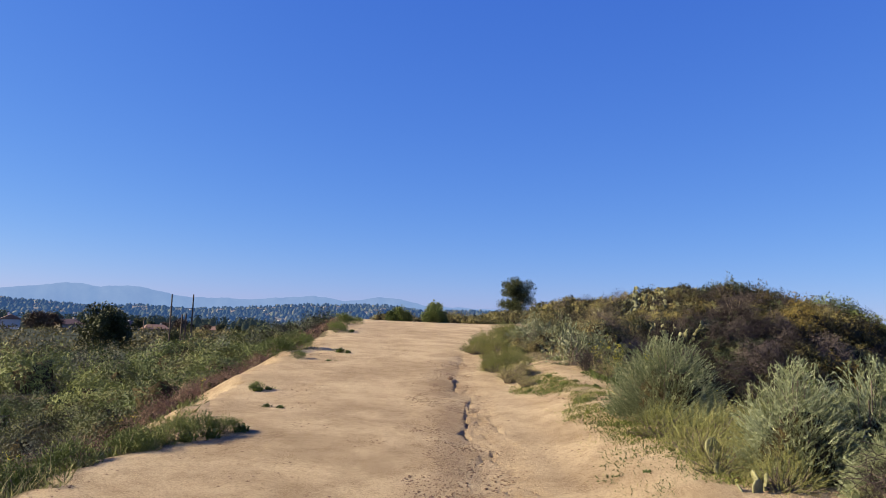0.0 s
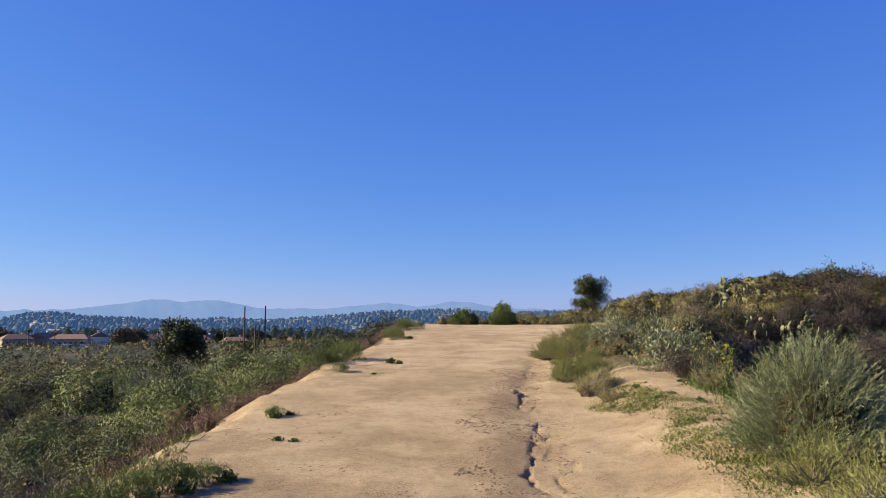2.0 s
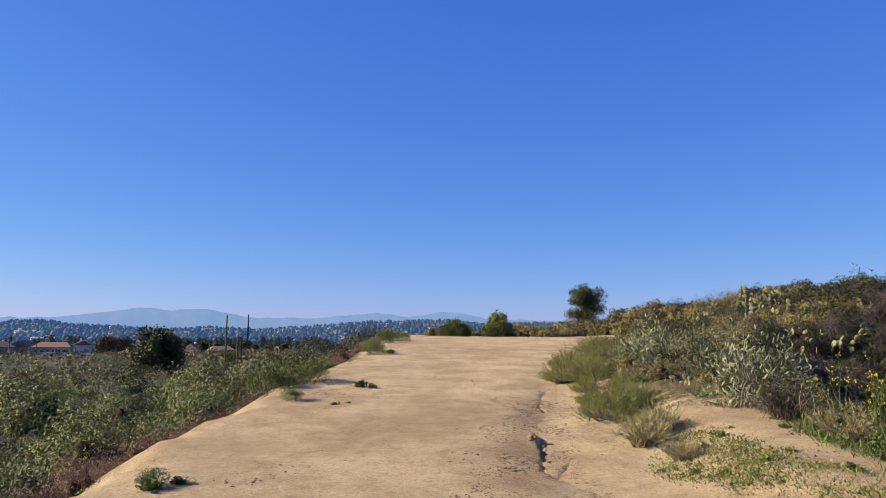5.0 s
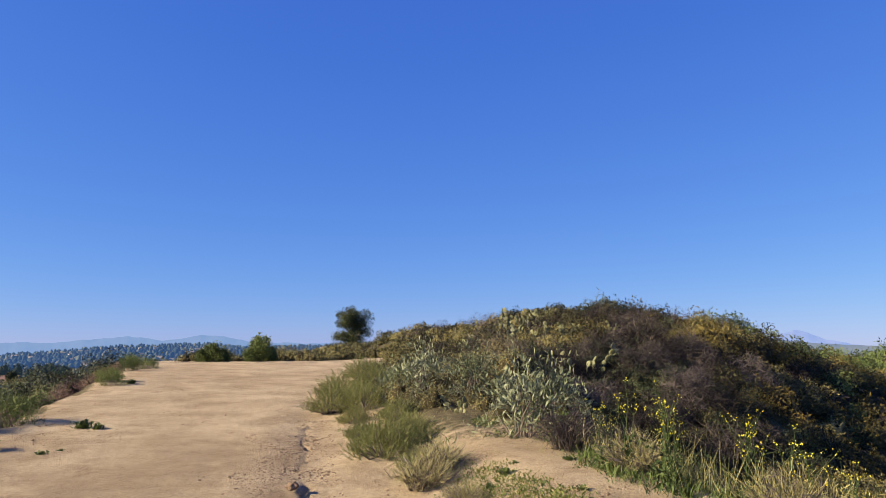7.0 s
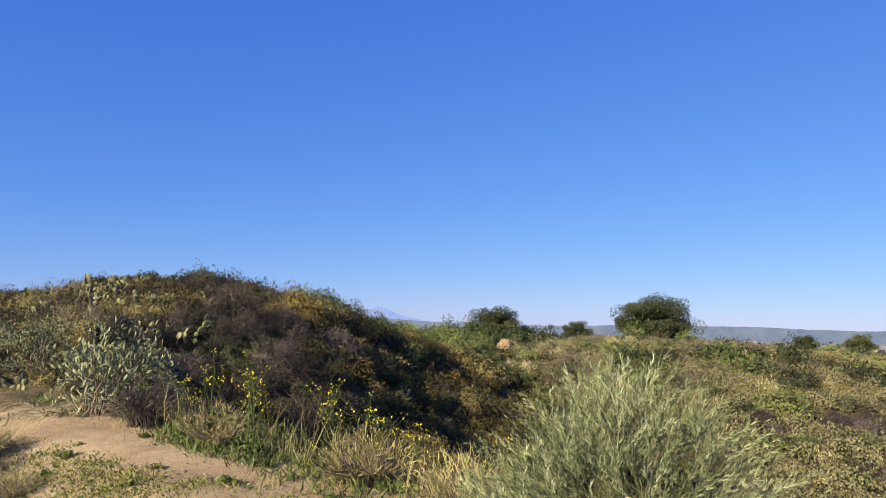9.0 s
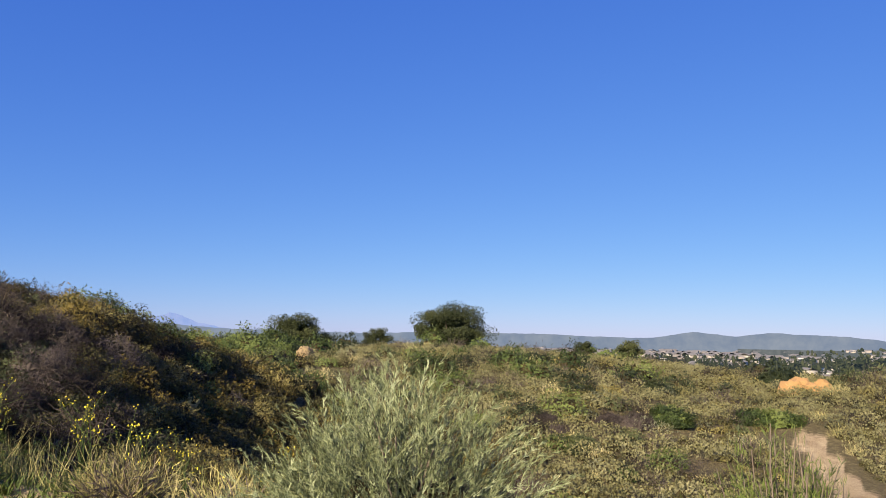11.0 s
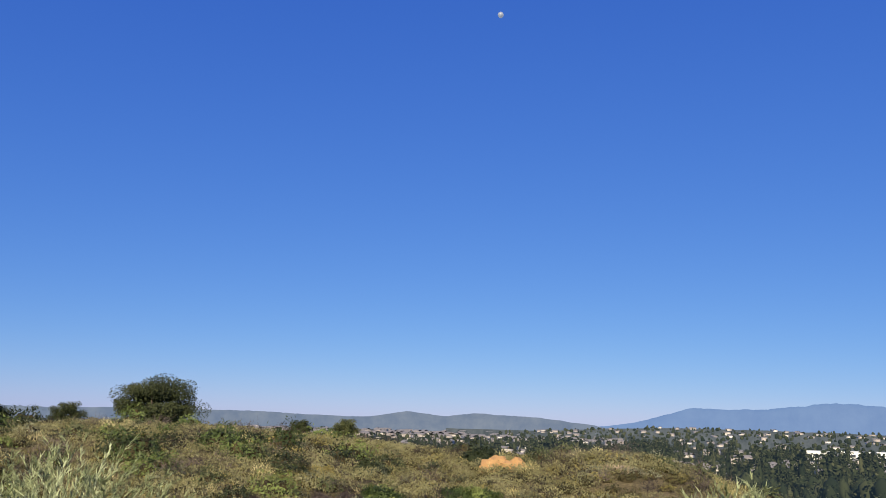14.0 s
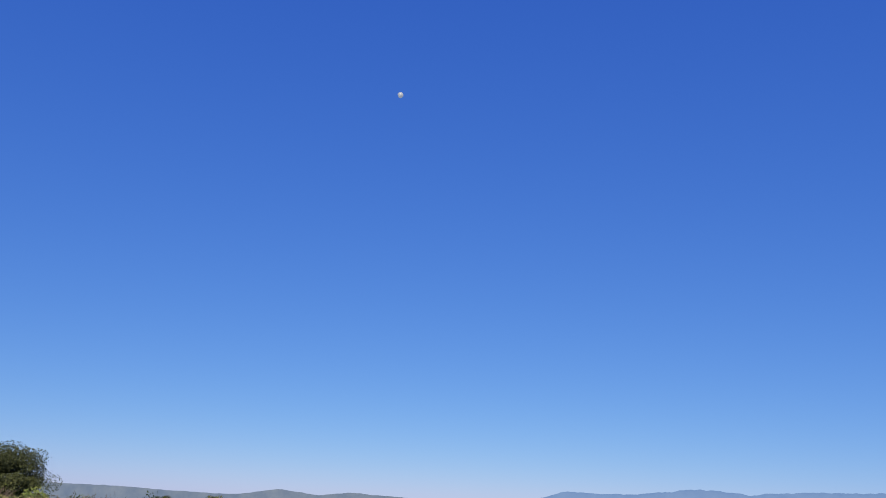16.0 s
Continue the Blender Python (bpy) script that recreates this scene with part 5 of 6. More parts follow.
verge = lambda x, y: (x < left_edge(y) - 0.15) & (x > left_edge(y) - 2.4)
ground_weeds("verge_weeds", "green weeds and grass along the road bank", M_WISP, 71, 900, (-6.5, -2.5, 4, 10.5), verge, (0.04, 0.16), (0.006, 0.02), 1.0, 22)
ground_weeds("verge_grass", "dry grass stalks along the road bank", M_DRY, 72, 300, (-6.5, -2.5, 4, 10), verge, (0.10, 0.35), (0.003, 0.006), 1.6, 9)
patchy = lambda x, y: (x > right_edge(y) + 0.25) & (x < shoulder_edge(y) + 0.3) & (np.sin(x * 3.1 + y * 1.3) + np.sin(y * 2.3 - x) > 0.35)
ground_weeds("shoulder_weeds", "thin green and yellowish weeds on the sandy shoulder", M_GREEN, 73, 2200, (1.2, 4.0, 4, 20), patchy, (0.015, 0.06), (0.005, 0.013), 0.5, 20)
ground_weeds("shoulder_grass", "sparse dry grass on the sandy shoulder", M_DRY, 74, 420, (1.2, 4.2, 4, 20), lambda x, y: (x > right_edge(y) + 0.2) & (x < shoulder_edge(y) + 0.5), (0.02, 0.1), (0.003, 0.007), 0.8, 9)
lime_in = lambda x, y: np.abs(x - np.interp(y, [6, 9, 14, 17], [2.3, 2.2, 1.65, 1.3]) + 0.15 * np.sin(y * 2.7)) < 0.32 + 0.2 * np.sin(y * 1.9 + x * 2)
ground_weeds("shoulder_mat", "low yellow-green weeds matting the sandy shoulder", M_LIME, 78, 3600, (1.0, 3.2, 6, 17), lime_in, (0.012, 0.05), (0.005, 0.013), 0.7, 22)
edge_in = lambda x, y: (x > shoulder_edge(y) - 0.45) & (x < shoulder_edge(y) + 1.5)
ground_weeds("gully_edge_weeds", "rank green weeds at the gully's edge", M_SPRING, 75, 1500, (2.3, 6.0, 5, 17), edge_in, (0.03, 0.16), (0.006, 0.014), 1.1, 30)
ground_weeds("gully_edge_grass", "tall tawny grass at the gully's edge", M_DRY, 76, 300, (2.5, 6.0, 5, 14), lambda x, y: (x > shoulder_edge(y) - 0.2) & (x < shoulder_edge(y) + 1.6), (0.15, 0.5), (0.002, 0.004), 2.2, 16)


ground_weeds("gully_edge_stalks", "tall greenish grass at the gully's edge", M_WISP, 77, 560, (2.5, 6.0, 5, 14), lambda x, y: (x > shoulder_edge(y) - 0.2) & (x < shoulder_edge(y) + 1.6), (0.12, 0.45), (0.002, 0.005), 2.0, 18)


def pebbles(name, label, mat, seed, n, box, inside, size):
    global rng
    rng = np.random.default_rng(seed)
    x, y = rng.uniform(box[0], box[1], n), rng.uniform(box[2], box[3], n)
    ok = inside(x, y)
    x, y = x[ok], y[ok]
    k = len(x)
    r = size[0] + (size[1] - size[0]) * rng.random(k) ** 2
    th = np.arange(5) * 2 * math.pi / 5
    rows = [(0.8, -0.5), (1.0, 0.1), (0.55, 0.55)]
    v = np.stack([np.stack([c * np.cos(th), c * np.sin(th), np.full(5, h)], 1) for c, h in rows]).reshape(-1, 3)
    v = v[None] * [1, 1, 0.6] * rng.uniform(0.6, 1.4, (k, 15, 1)) * (r[:, None] * rng.uniform(0.6, 1.3, (k, 3)))[:, None]
    v += np.stack([x, y, land(x, y) - crack_depth(x, y)], 1)[:, None]
    q = np.arange(15).reshape(3, 5)
    f = np.concatenate([np.stack([q[:-1], np.roll(q[:-1], -1, 1), np.roll(q[1:], -1, 1), q[1:]], -1).reshape(-1, 4), [[10, 11, 12, 13], [10, 13, 14, 14]][:1]])
    p = Pile()
    p.grid(v.reshape(-1, 3), (f[None] + (np.arange(k) * 15)[:, None, None]).reshape(-1, 4))
    return tagged(new(name, p.mesh(name, mat)), label, "pebbles", kind="stuff")


on_road = lambda x, y: bareness(x, y) > 0.5
pebbles("road_pebbles", "small sandy pebbles and grit strewn on the dirt road", M_STONE, 81, 3000, (-3.6, 3.4, 4, 22), on_road, (0.003, 0.014))
M_CLOD = rough_solid("dark_clod", (0.13, 0.08, 0.045), (0.25, 0.165, 0.10), 25)
pebbles("crack_clods", "dark crumbled clods along the rain-cut crack", M_CLOD, 82, 9000, (-0.3, 1.5, 5, 19), lambda x, y: (crack_depth(x, y) > 0.03), (0.003, 0.018))
pebbles("lane_gravel", "grey-brown gravel washed into the middle of the road", M_CLOD, 85, 12000, (-0.6, 0.75, 4.5, 17), lambda x, y: np.abs(x - 0.10 - 0.1 * np.sin(y * 0.9)) < 0.30 + 0.14 * np.sin(y * 2.3) + 0.1 * np.sin(y * 5.9 + x * 6), (0.004, 0.015))
pebbles("road_grit", "fine sandy grit strewn over the dirt road", M_STONE, 86, 16000, (-3.2, 3.0, 4, 16), on_road, (0.002, 0.008))
pebbles("road_clods", "brown clods and leaf litter scattered over the road", M_CLOD, 83, 14000, (-3.2, 3.2, 4, 30), lambda x, y: on_road(x, y) & (np.sin(x * 2.1 + 1.5 * np.sin(y * 0.8)) * np.sin(y * 1.3 + x) + 0.5 * np.sin(x * 5.3 - y * 3.1) > 0.55), (0.004, 0.018))
pebbles("edge_crumbs", "crumbled brown earth along the road edges", M_CLOD, 84, 5200, (-3.3, 1.6, 4, 24), lambda x, y: on_road(x, y) & (np.sin(y * 0.9 + x * 0.7) + np.sin(y * 2.1 - x * 1.3) > 0.5) & ((x < -1.7) | (x > -0.1)), (0.003, 0.016))

# ---- trees ----


def tree(name, label, seed, h, w, n, leaf, mat, trunk=0.25, clumps=40, droop=0.0, base=0.3):
    """Tapered trunk, limbs, and a crown of many leaf clumps."""
    global rng
    rng = np.random.default_rng(seed)
    r = np.array([w / 2, w / 2, h * (1 - base) / 2])
    p, out, c = crown_points(n, r, clumps, 0.9, 0.20)
    inner = rng.random(n) < 0.3
    p[inner] *= 0.6
    mid = np.array([0, 0, h - r[2] * 1.02])
    f, s = Pile(), Pile()
    sz = leaf * rng.uniform(0.6, 1.4, len(p))
    leaves(f, p + mid, out * 0.4 + rng.normal(size=p.shape) * 0.6 + [0, 0, 0.2 - droop], sz, sz * 0.5, 0.0, out)
    fork = np.array([0.1, 0, h * base])
    tube(s, bent((0, 0, -0.2), fork, 0.04 * h * 0.2, 5), trunk, trunk * 0.65, 8)
    for k in range(12):
        tube(s, bent(fork + rng.normal(size=3) * 0.05, c[k] * 0.9 + mid, 0.05 * h * 0.4, 5), trunk * 0.4, 0.02, 5)
    t = thing(name, label, "tree")
    part("trunk", s.mesh("trunk", M_BARK), t)
    part("crown", f.mesh("crown", mat), t)
    return t


def put(ob, x, y, **kw):
    return place(ob, x, y, **kw)


put(tree("small_oak", "small round dark green tree on the crest", 91, 5.5, 5.0, 24000, 0.14, M_OAK, 0.16, 40, 0, 0.10), 9.2, 90.6, sink=0.45)
put(tree("pepper_tree", "big rounded pepper tree on the far ridge", 92, 4.5, 6.6, 46000, 0.13, M_OAK, 0.35, 46, 0.9, 0.0), 53.5, 39.0, sink=0.55)
t2 = put(tree("ridge_tree", "dark spreading tree on the far ridge", 93, 3.9, 4.7, 26000, 0.13, M_OAK, 0.25, 40, 0.2, 0.0), 47.8, 51.3, sink=0.5)
clone(t2, 50.6, 50.2, 2.2, 0.6, 0.3)
for x, y, top in ((51.1, 44.8, 1.99), (56.6, 28.6, 1.18), (57.7, 25.2, 1.33)):
    clone(t2, x, y, x, (top - float(land(x, y))) / 3.8, 0.1)
oak = put(tree("valley_tree", "dark bushy tree standing in the valley scrub", 94, 9.0, 6.6, 12000, 0.36, M_OAK, 0.3, 60, 0.1, 0.05), -42.3, 94.6, sink=0.5)
brown = leafy("autumn_leaf", [(0.1, (0.05, 0.035, 0.025)), (0.5, (0.09, 0.06, 0.04)), (0.9, (0.14, 0.10, 0.06))])


def polar(bearing, dist, centre=(0.2, 2.9)):
    """Plan position at a bearing in degrees (right of +y) and a distance."""
    return centre[0] + math.sin(radians(bearing)) * dist, centre[1] + math.cos(radians(bearing)) * dist


rust = tree("garden_tree", "rusty-brown rounded tree beside the houses", 95, 9.0, 11.0, 3500, 0.7, brown, 0.4, 40, 0, 0.1)
put(rust, *polar(-28.6, 380), sink=0.8)
for b, d, s in ((-36.2, 420, 1.0), (-35.3, 420, 0.8), (-31.0, 462, 0.6), (-24.4, 364, 0.55), (-20.3, 420, 0.6), (-19.3, 406, 0.8), (-27.6, 392, 0.9), (-17.5, 392, 0.5)):
    clone(rust, *polar(b, d), b, s, 0.5)
for b, d, s in ((-33.0, 448, 0.9), (-30.0, 483, 0.7), (-25.8, 420, 0.7), (-22.2, 392, 0.8), (-21.3, 420, 0.7), (-23.3, 406, 0.9), (-18.6, 378, 0.6), (-16.5, 350, 0.6), (-15.3, 336, 0.5), (-20.0, 180, 0.6), (-14.2, 364, 0.6), (-37.5, 406, 0.9), (-29.5, 90, 0.28), (-25.5, 84, 0.3), (-17.5, 110, 0.35), (-15.0, 100, 0.3), (-33.5, 75, 0.28)):
    clone(oak, *polar(b, d), b * 2, s, 0.4)


def palm(seed, h):
    global rng
    rng = np.random.default_rng(seed)
    s, f = Pile(), Pile()
    tube(s, bent((0, 0, -0.3), (0.2, 0, h), 0.05, 5), 0.28, 0.2, 7)
    for k in range(26):
        a, e = rng.uniform(0, 6.28), rng.uniform(-0.6, 1.0)
        b = np.array([0.2, 0, h])
        d = unit(np.array([math.cos(a), math.sin(a), e]))
        leaves(f, b + d * np.linspace(0, 1.2, 6)[:, None], np.tile(d, (6, 1)) + rng.normal(size=(6, 3)) * 0.5, 1.1, 0.22, 0.4)
    t = thing("palm_tree", "slim fan palm beside the houses", "palm tree", "palms by the houses")
    part("trunk", s.mesh("trunk", M_BARK), t)
    part("crown", f.mesh("crown", M_TREE), t)
    return t


fan = palm(96, 7.5)
put(fan, *polar(-34.5, 400))
for b, d, s in ((-32.9, 400, 0.85), (-21.8, 380, 0.8)):
    clone(fan, *polar(b, d), b, s)

# ---- houses, wall and poles across the valley ----


def box_mesh(name, lo, hi, mat, bevel=0.0):
    bm = bmesh.new()
    bmesh.ops.create_cube(bm, size=1)
    for v in bm.verts:
        v.co = Vector([(a + b) / 2 + c * (b - a) for a, b, c in zip(lo, hi, v.co)])
    if bevel:
        bmesh.ops.bevel(bm, geom=bm.edges[:], offset=bevel, segments=1, affect="EDGES")
    me = bpy.data.meshes.new(name)
    bm.to_mesh(me)
    bm.free()
    me.materials.append(mat)
    return me


def gable_mesh(name, w, d, z, rise, over, mat, hip=0.0):
    """A roof with overhang; hip draws the ridge's ends in."""
    a, b = w / 2 + over, d / 2 + over
    v = [(-a, -b, z), (a, -b, z), (a, b, z), (-a, b, z), (-a + hip, 0, z + rise), (a - hip, 0, z + rise)]
    v += [(x, y, zz - 0.22) for x, y, zz in v[:4]]
    f = [(0, 1, 5, 4), (2, 3, 4, 5), (1, 2, 5), (3, 0, 4), (6, 9, 8, 7), (0, 6, 7, 1), (1, 7, 8, 2), (2, 8, 9, 3), (3, 9, 6, 0)]
    me = bpy.data.meshes.new(name)
    me.from_pydata(v, [], f)
    me.materials.append(mat)
    return me


def house(label, w, d, h, rise, wall, hip=0.0):
    t = thing("house", label, "house", "houses across the valley")
    part("wall", box_mesh("wall", (-w / 2, -d / 2, -2.5), (w / 2, d / 2, h), wall), t)
    part("roof", gable_mesh("roof", w, d, h + 0.02, rise, 0.5, M_ROOF, hip), t)
    part("chimney", box_mesh("chimney", (w * 0.2, 0.6, h), (w * 0.2 + 0.8, 1.5, h + rise + 0.7), wall), t)
    for k in range(int(w // 2.6)):
        x = -w / 2 + 1.4 + k * 2.5
        fr = part("window", box_mesh("window", (x - 0.1, -d / 2 - 0.08, 0.9), (x + 1.3, -d / 2 + 0.02, 2.2), M_WHITE), t)
        part("pane", box_mesh("pane", (x, -d / 2 - 0.11, 1.0), (x + 1.2, -d / 2 - 0.07, 2.1), M_GLASS), fr)
    return t


def turned(ob, b, d, off=0.0, lift=0.0):
    x, y = polar(b, d)
    ob.matrix_basis = Matrix.LocRotScale((x, y, float(land(x, y)) + lift), Euler((0, 0, radians(-b + off))), None)
    return ob


turned(house("tan stucco house with a brown hipped tile roof", 13, 9, 3.2, 2.4, M_STUCCO, 3.5), -35.2, 412, 12, 0.6)
turned(house("tan stucco house with a brown tile roof", 12, 9, 3.4, 2.6, M_STUCCO, 0.0), -33.7, 426, 70, 0.8)
turned(house("long tan stucco house with a row of windows", 17, 9, 3.3, 2.3, M_STUCCO, 3.0), -31.9, 412, -14, 0.2)
turned(house("white gabled house end above the wall", 6.5, 8, 4.2, 2.2, M_WHITE), -30.1, 398, 90, 0.3)
turned(house("tan house with an orange-brown tile roof", 11, 9, 3.4, 2.4, M_STUCCO, 2.0), -26.6, 412, 20, -0.6)
turned(house("small white house among trees", 8, 8, 3.4, 2.6, M_WHITE), -22.8, 398, 60, -1.2)
turned(house("low tan house among dark trees", 11, 8, 3.0, 2.0, M_STUCCO, 2.0), -21.0, 383, 10, -1.6)
turned(house("low house half hidden by trees", 12, 8, 3.0, 2.0, M_STUCCO, 2.0), -17.0, 426, -10, -1.5)

wall = thing("retaining_wall", "long white retaining wall stepping down the bank", "wall")
for (b0, d0, z0), (b1, d1, z1) in (((-32.5, 372, -12.2), (-29.7, 372, -12.8)), ((-29.7, 372, -12.8), (-28.7, 366, -15.6)), ((-28.7, 366, -15.6), (-27.0, 363, -16.0))):
    (xa, ya), (xb, yb) = polar(b0, d0), polar(b1, d1)
    n = Vector((yb - ya, xa - xb, 0)).normalized() * 0.2
    v = [Vector((x, y, z)) + s * n for x, y, z in ((xa, ya, z0), (xb, yb, z1)) for s in (1, -1)]
    v = [p + Vector((0, 0, -2.6)) for p in v] + v
    me = bpy.data.meshes.new("wall_panel")
    me.from_pydata(v, [], [(0, 1, 3, 2), (4, 6, 7, 5), (0, 2, 6, 4), (1, 5, 7, 3), (0, 4, 5, 1), (2, 3, 7, 6)])
    me.materials.append(M_WHITE)
    part("wall_panel", me, wall)


def pole(label, x, y, top, r):
    z = float(land(x, y))
    p = Pile()
    tube(p, bent((0, 0, -0.4), (0.05, 0, top - z), 0.0, 6), r, r * 0.75, 10)
    t = thing("utility_pole", label, "pole", "poles in the valley")
    t.location = (x, y, z)
    part("shaft", p.mesh("shaft", M_POLE, True), t)
    cap = Pile()
    tube(cap, [(0.05, 0, top - z - 0.05), (0.05, 0, top - z + 0.12)], r * 0.8, r * 0.5, 10)
    part("cap", cap.mesh("cap", M_POLE), t)
    return t


pole("tall slim dark timber pole rising from the scrub", -42.3, 117.1, 2.5, 0.14)
pole("tall slim dark timber pole rising from the scrub", -39.0, 117.3, 2.6, 0.14)
pole("short stout timber post between two tall poles", -41.0, 118.5, -0.6, 0.16)
pole("short stout timber post between two tall poles", -40.4, 118.5, -0.5, 0.16)

# ---- bare earth and boulders on the far slope ----


def lump(name, label, category, seed, r, mat, bumps):
    """An uneven, weathered mass of earth or rock."""
    bm = bmesh.new()
    bmesh.ops.create_icosphere(bm, subdivisions=4, radius=1)
    for v in bm.verts:
        k = 1 + 0.30 * noise.fractal(v.co * bumps + Vector((seed, 0, 0)), 0.8, 2.0, 5)
        v.co = Vector((v.co.x * r[0] * k, v.co.y * r[1] * k, v.co.z * r[2] * k))
    me = bpy.data.meshes.new(name)
    bm.to_mesh(me)
    bm.free()
    me.materials.append(mat)
    return tagged(new(name, me), label, category)


for k, (x, y, r, lift) in enumerate(((45.4, 12.0, (1.0, 1.25, 1.4), -0.75), (46.0, 10.8, (0.8, 0.9, 0.9), -0.4))):
    ob = lump("earth_bank", "bare orange earth bank cut into the slope", "earth bank", 3 + k, r, M_ORANGE, 1.6)
    ob.location = (x, y, float(land(x, y)) + lift)
for k, (x, y, r) in enumerate(((37.5, 40.5, 0.55), (38.6, 40.9, 0.4), (36.0, 43.0, 0.35), (36.9, 41.6, 0.3), (35.2, 41.0, 0.35))):
    ob = lump("boulder", "tan sandstone boulder in the scrub", "rock", 13 + k, (r * 1.2, r, r * 0.9), M_SANDSTONE, 1.3)
    ob.location = (x, y, float(land(x, y)) + r * 0.5)
st = lump("stone", "brown stone lying beside the crack", "rock", 23, (0.05, 0.045, 0.035), M_CLOD, 1.4)
st.location = (0.23, 13.8, float(land(0.23, 13.8)) + 0.02)

# ---- town in the basin ----


def town(seed, n, a0, a1, r0, r1, size, ground=None):
    """Far houses nobody could count: a walled box and a low gable roof each."""
    g = np.random.default_rng(seed)
    a, d = np.radians(g.uniform(a0, a1, n)), np.exp(g.uniform(math.log(r0), math.log(r1), n))
    x, y = np.sin(a) * d, 7 + np.cos(a) * d
    w, l, h = g.uniform(*size, n), g.uniform(*size, n) * 0.7, g.uniform(3, 5.5, n)
    z = (land(x, y) if ground is None else ground(np.degrees(a), d)) - 0.5
    t = g.uniform(0, 3.14, n)
    cs, sn = np.cos(t)[:, None], np.sin(t)[:, None]
    cx, cy = np.array([-.5, .5, .5, -.5]), np.array([-.5, -.5, .5, .5])

    def ring(grow, up):
        px = x[:, None] + (w[:, None] * cx * cs - l[:, None] * cy * sn) * grow
        py = y[:, None] + (w[:, None] * cx * sn + l[:, None] * cy * cs) * grow
        return np.stack([px, py, np.broadcast_to(up[:, None], px.shape)], -1)

    lo, hi, eave = ring(1.0, z), ring(1.0, z + h), ring(1.12, z + h)
    top = np.stack([(eave[:, 0] + eave[:, 3]) / 2, (eave[:, 1] + eave[:, 2]) / 2], 1) + np.array([0, 0, 1.0]) * (0.22 * l)[:, None, None]
    walls, roofs = Pile(), Pile()
    f = np.array([[0, 1, 5, 4], [1, 2, 6, 5], [2, 3, 7, 6], [3, 0, 4, 7]])
    walls.grid(np.concatenate([lo, hi], 1).reshape(-1, 3), (f[None] + (np.arange(n) * 8)[:, None, None]).reshape(-1, 4))
    f = np.array([[0, 1, 5, 4], [2, 3, 4, 5]])
    roofs.grid(np.concatenate([eave, top], 1).reshape(-1, 3), (f[None] + (np.arange(n) * 6)[:, None, None]).reshape(-1, 4))
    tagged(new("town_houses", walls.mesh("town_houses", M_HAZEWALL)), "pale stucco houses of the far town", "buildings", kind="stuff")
    tagged(new("town_roofs", roofs.mesh("town_roofs", M_HAZEROOF)), "gable roofs of the far town, greyed by painted haze", "buildings", kind="stuff")


town(103, 260, 62, 130, 460, 1500, (8, 14))
town(104, 260, 64, 96, 1300, 2450, (12, 30))


def wood(name, label, seed, n, a0, a1, r0, r1, slim, mat, per=120, flock=0, tall=(5, 11), ground=None):
    """Far trees nobody could count, each a ragged cone or dome of leaf clumps; flock: how many groups they stand in."""
    global rng
    rng = np.random.default_rng(seed)
    k = flock or n
    a, d = rng.uniform(a0, a1, k), np.exp(rng.uniform(math.log(r0), math.log(r1), k))
    pick = rng.integers(0, k, n) if flock else np.arange(n)
    a, d = np.radians(a[pick] + rng.normal(size=n) * (0.9 if flock else 0)), d[pick] * np.exp(rng.normal(size=n) * (0.05 if flock else 0))
    x, y = np.sin(a) * d, 7 + np.cos(a) * d
    zz = land(x, y) if ground is None else ground(np.degrees(a), d)
    h = tall[0] + tall[1] * rng.random(n) ** 1.3
    i = np.repeat(np.arange(n), per)
    u, t = rng.random(len(i)), rng.uniform(0, 6.28, len(i))
    full = rng.uniform(0.75, 1.35, n)

    def profile(v):
        return (np.clip(1 - v, 0, 1) ** 0.75 * 0.24 * (0.65 + 0.35 * np.sin(v * 19)) + 0.02) if slim else np.sqrt(np.clip(1 - (2 * v - 0.9) ** 2, 0.02, 1)) * 0.5

    rr = profile(u) * h[i] * full[i] * rng.uniform(0.6, 1.1, len(i))
    p = np.stack([x[i] + np.cos(t) * rr, y[i] + np.sin(t) * rr, zz[i] + u * h[i]], 1)
    f = Pile()
    m, rows = 7, np.array([0.02, 0.22, 0.5, 0.78, 1.0])
    th = np.arange(m) * 2 * math.pi / m
    wide = profile(rows) * (0.60 if per else 0.8)
    body = np.stack([np.outer(wide, np.cos(th)), np.outer(wide, np.sin(th)), np.outer(rows, np.ones(m))], -1).reshape(-1, 3)
    body = body[None] * h[:, None, None] * (full[:, None, None] * rng.uniform(0.6, 1.15, (n, 5 * m, 1)) * [1, 1, 0] + [0, 0, 0.93]) + np.stack([x, y, zz], 1)[:, None]
    k = np.arange(5 * m).reshape(5, m)
    bf = np.stack([k[:-1], np.roll(k[:-1], -1, 1), np.roll(k[1:], -1, 1), k[1:]], -1).reshape(-1, 4)
    f.grid(body.reshape(-1, 3), (bf[None] + (np.arange(n) * 5 * m)[:, None, None]).reshape(-1, 4))
    if per:
        leaves(f, p, np.stack([np.cos(t), np.sin(t), rng.normal(size=len(i)) * 0.6 - 0.2], 1), h[i] * rng.uniform(0.08, 0.17, len(i)), h[i] * 0.085)
    return tagged(new(name, f.mesh(name, mat)), label, "trees", kind="stuff")


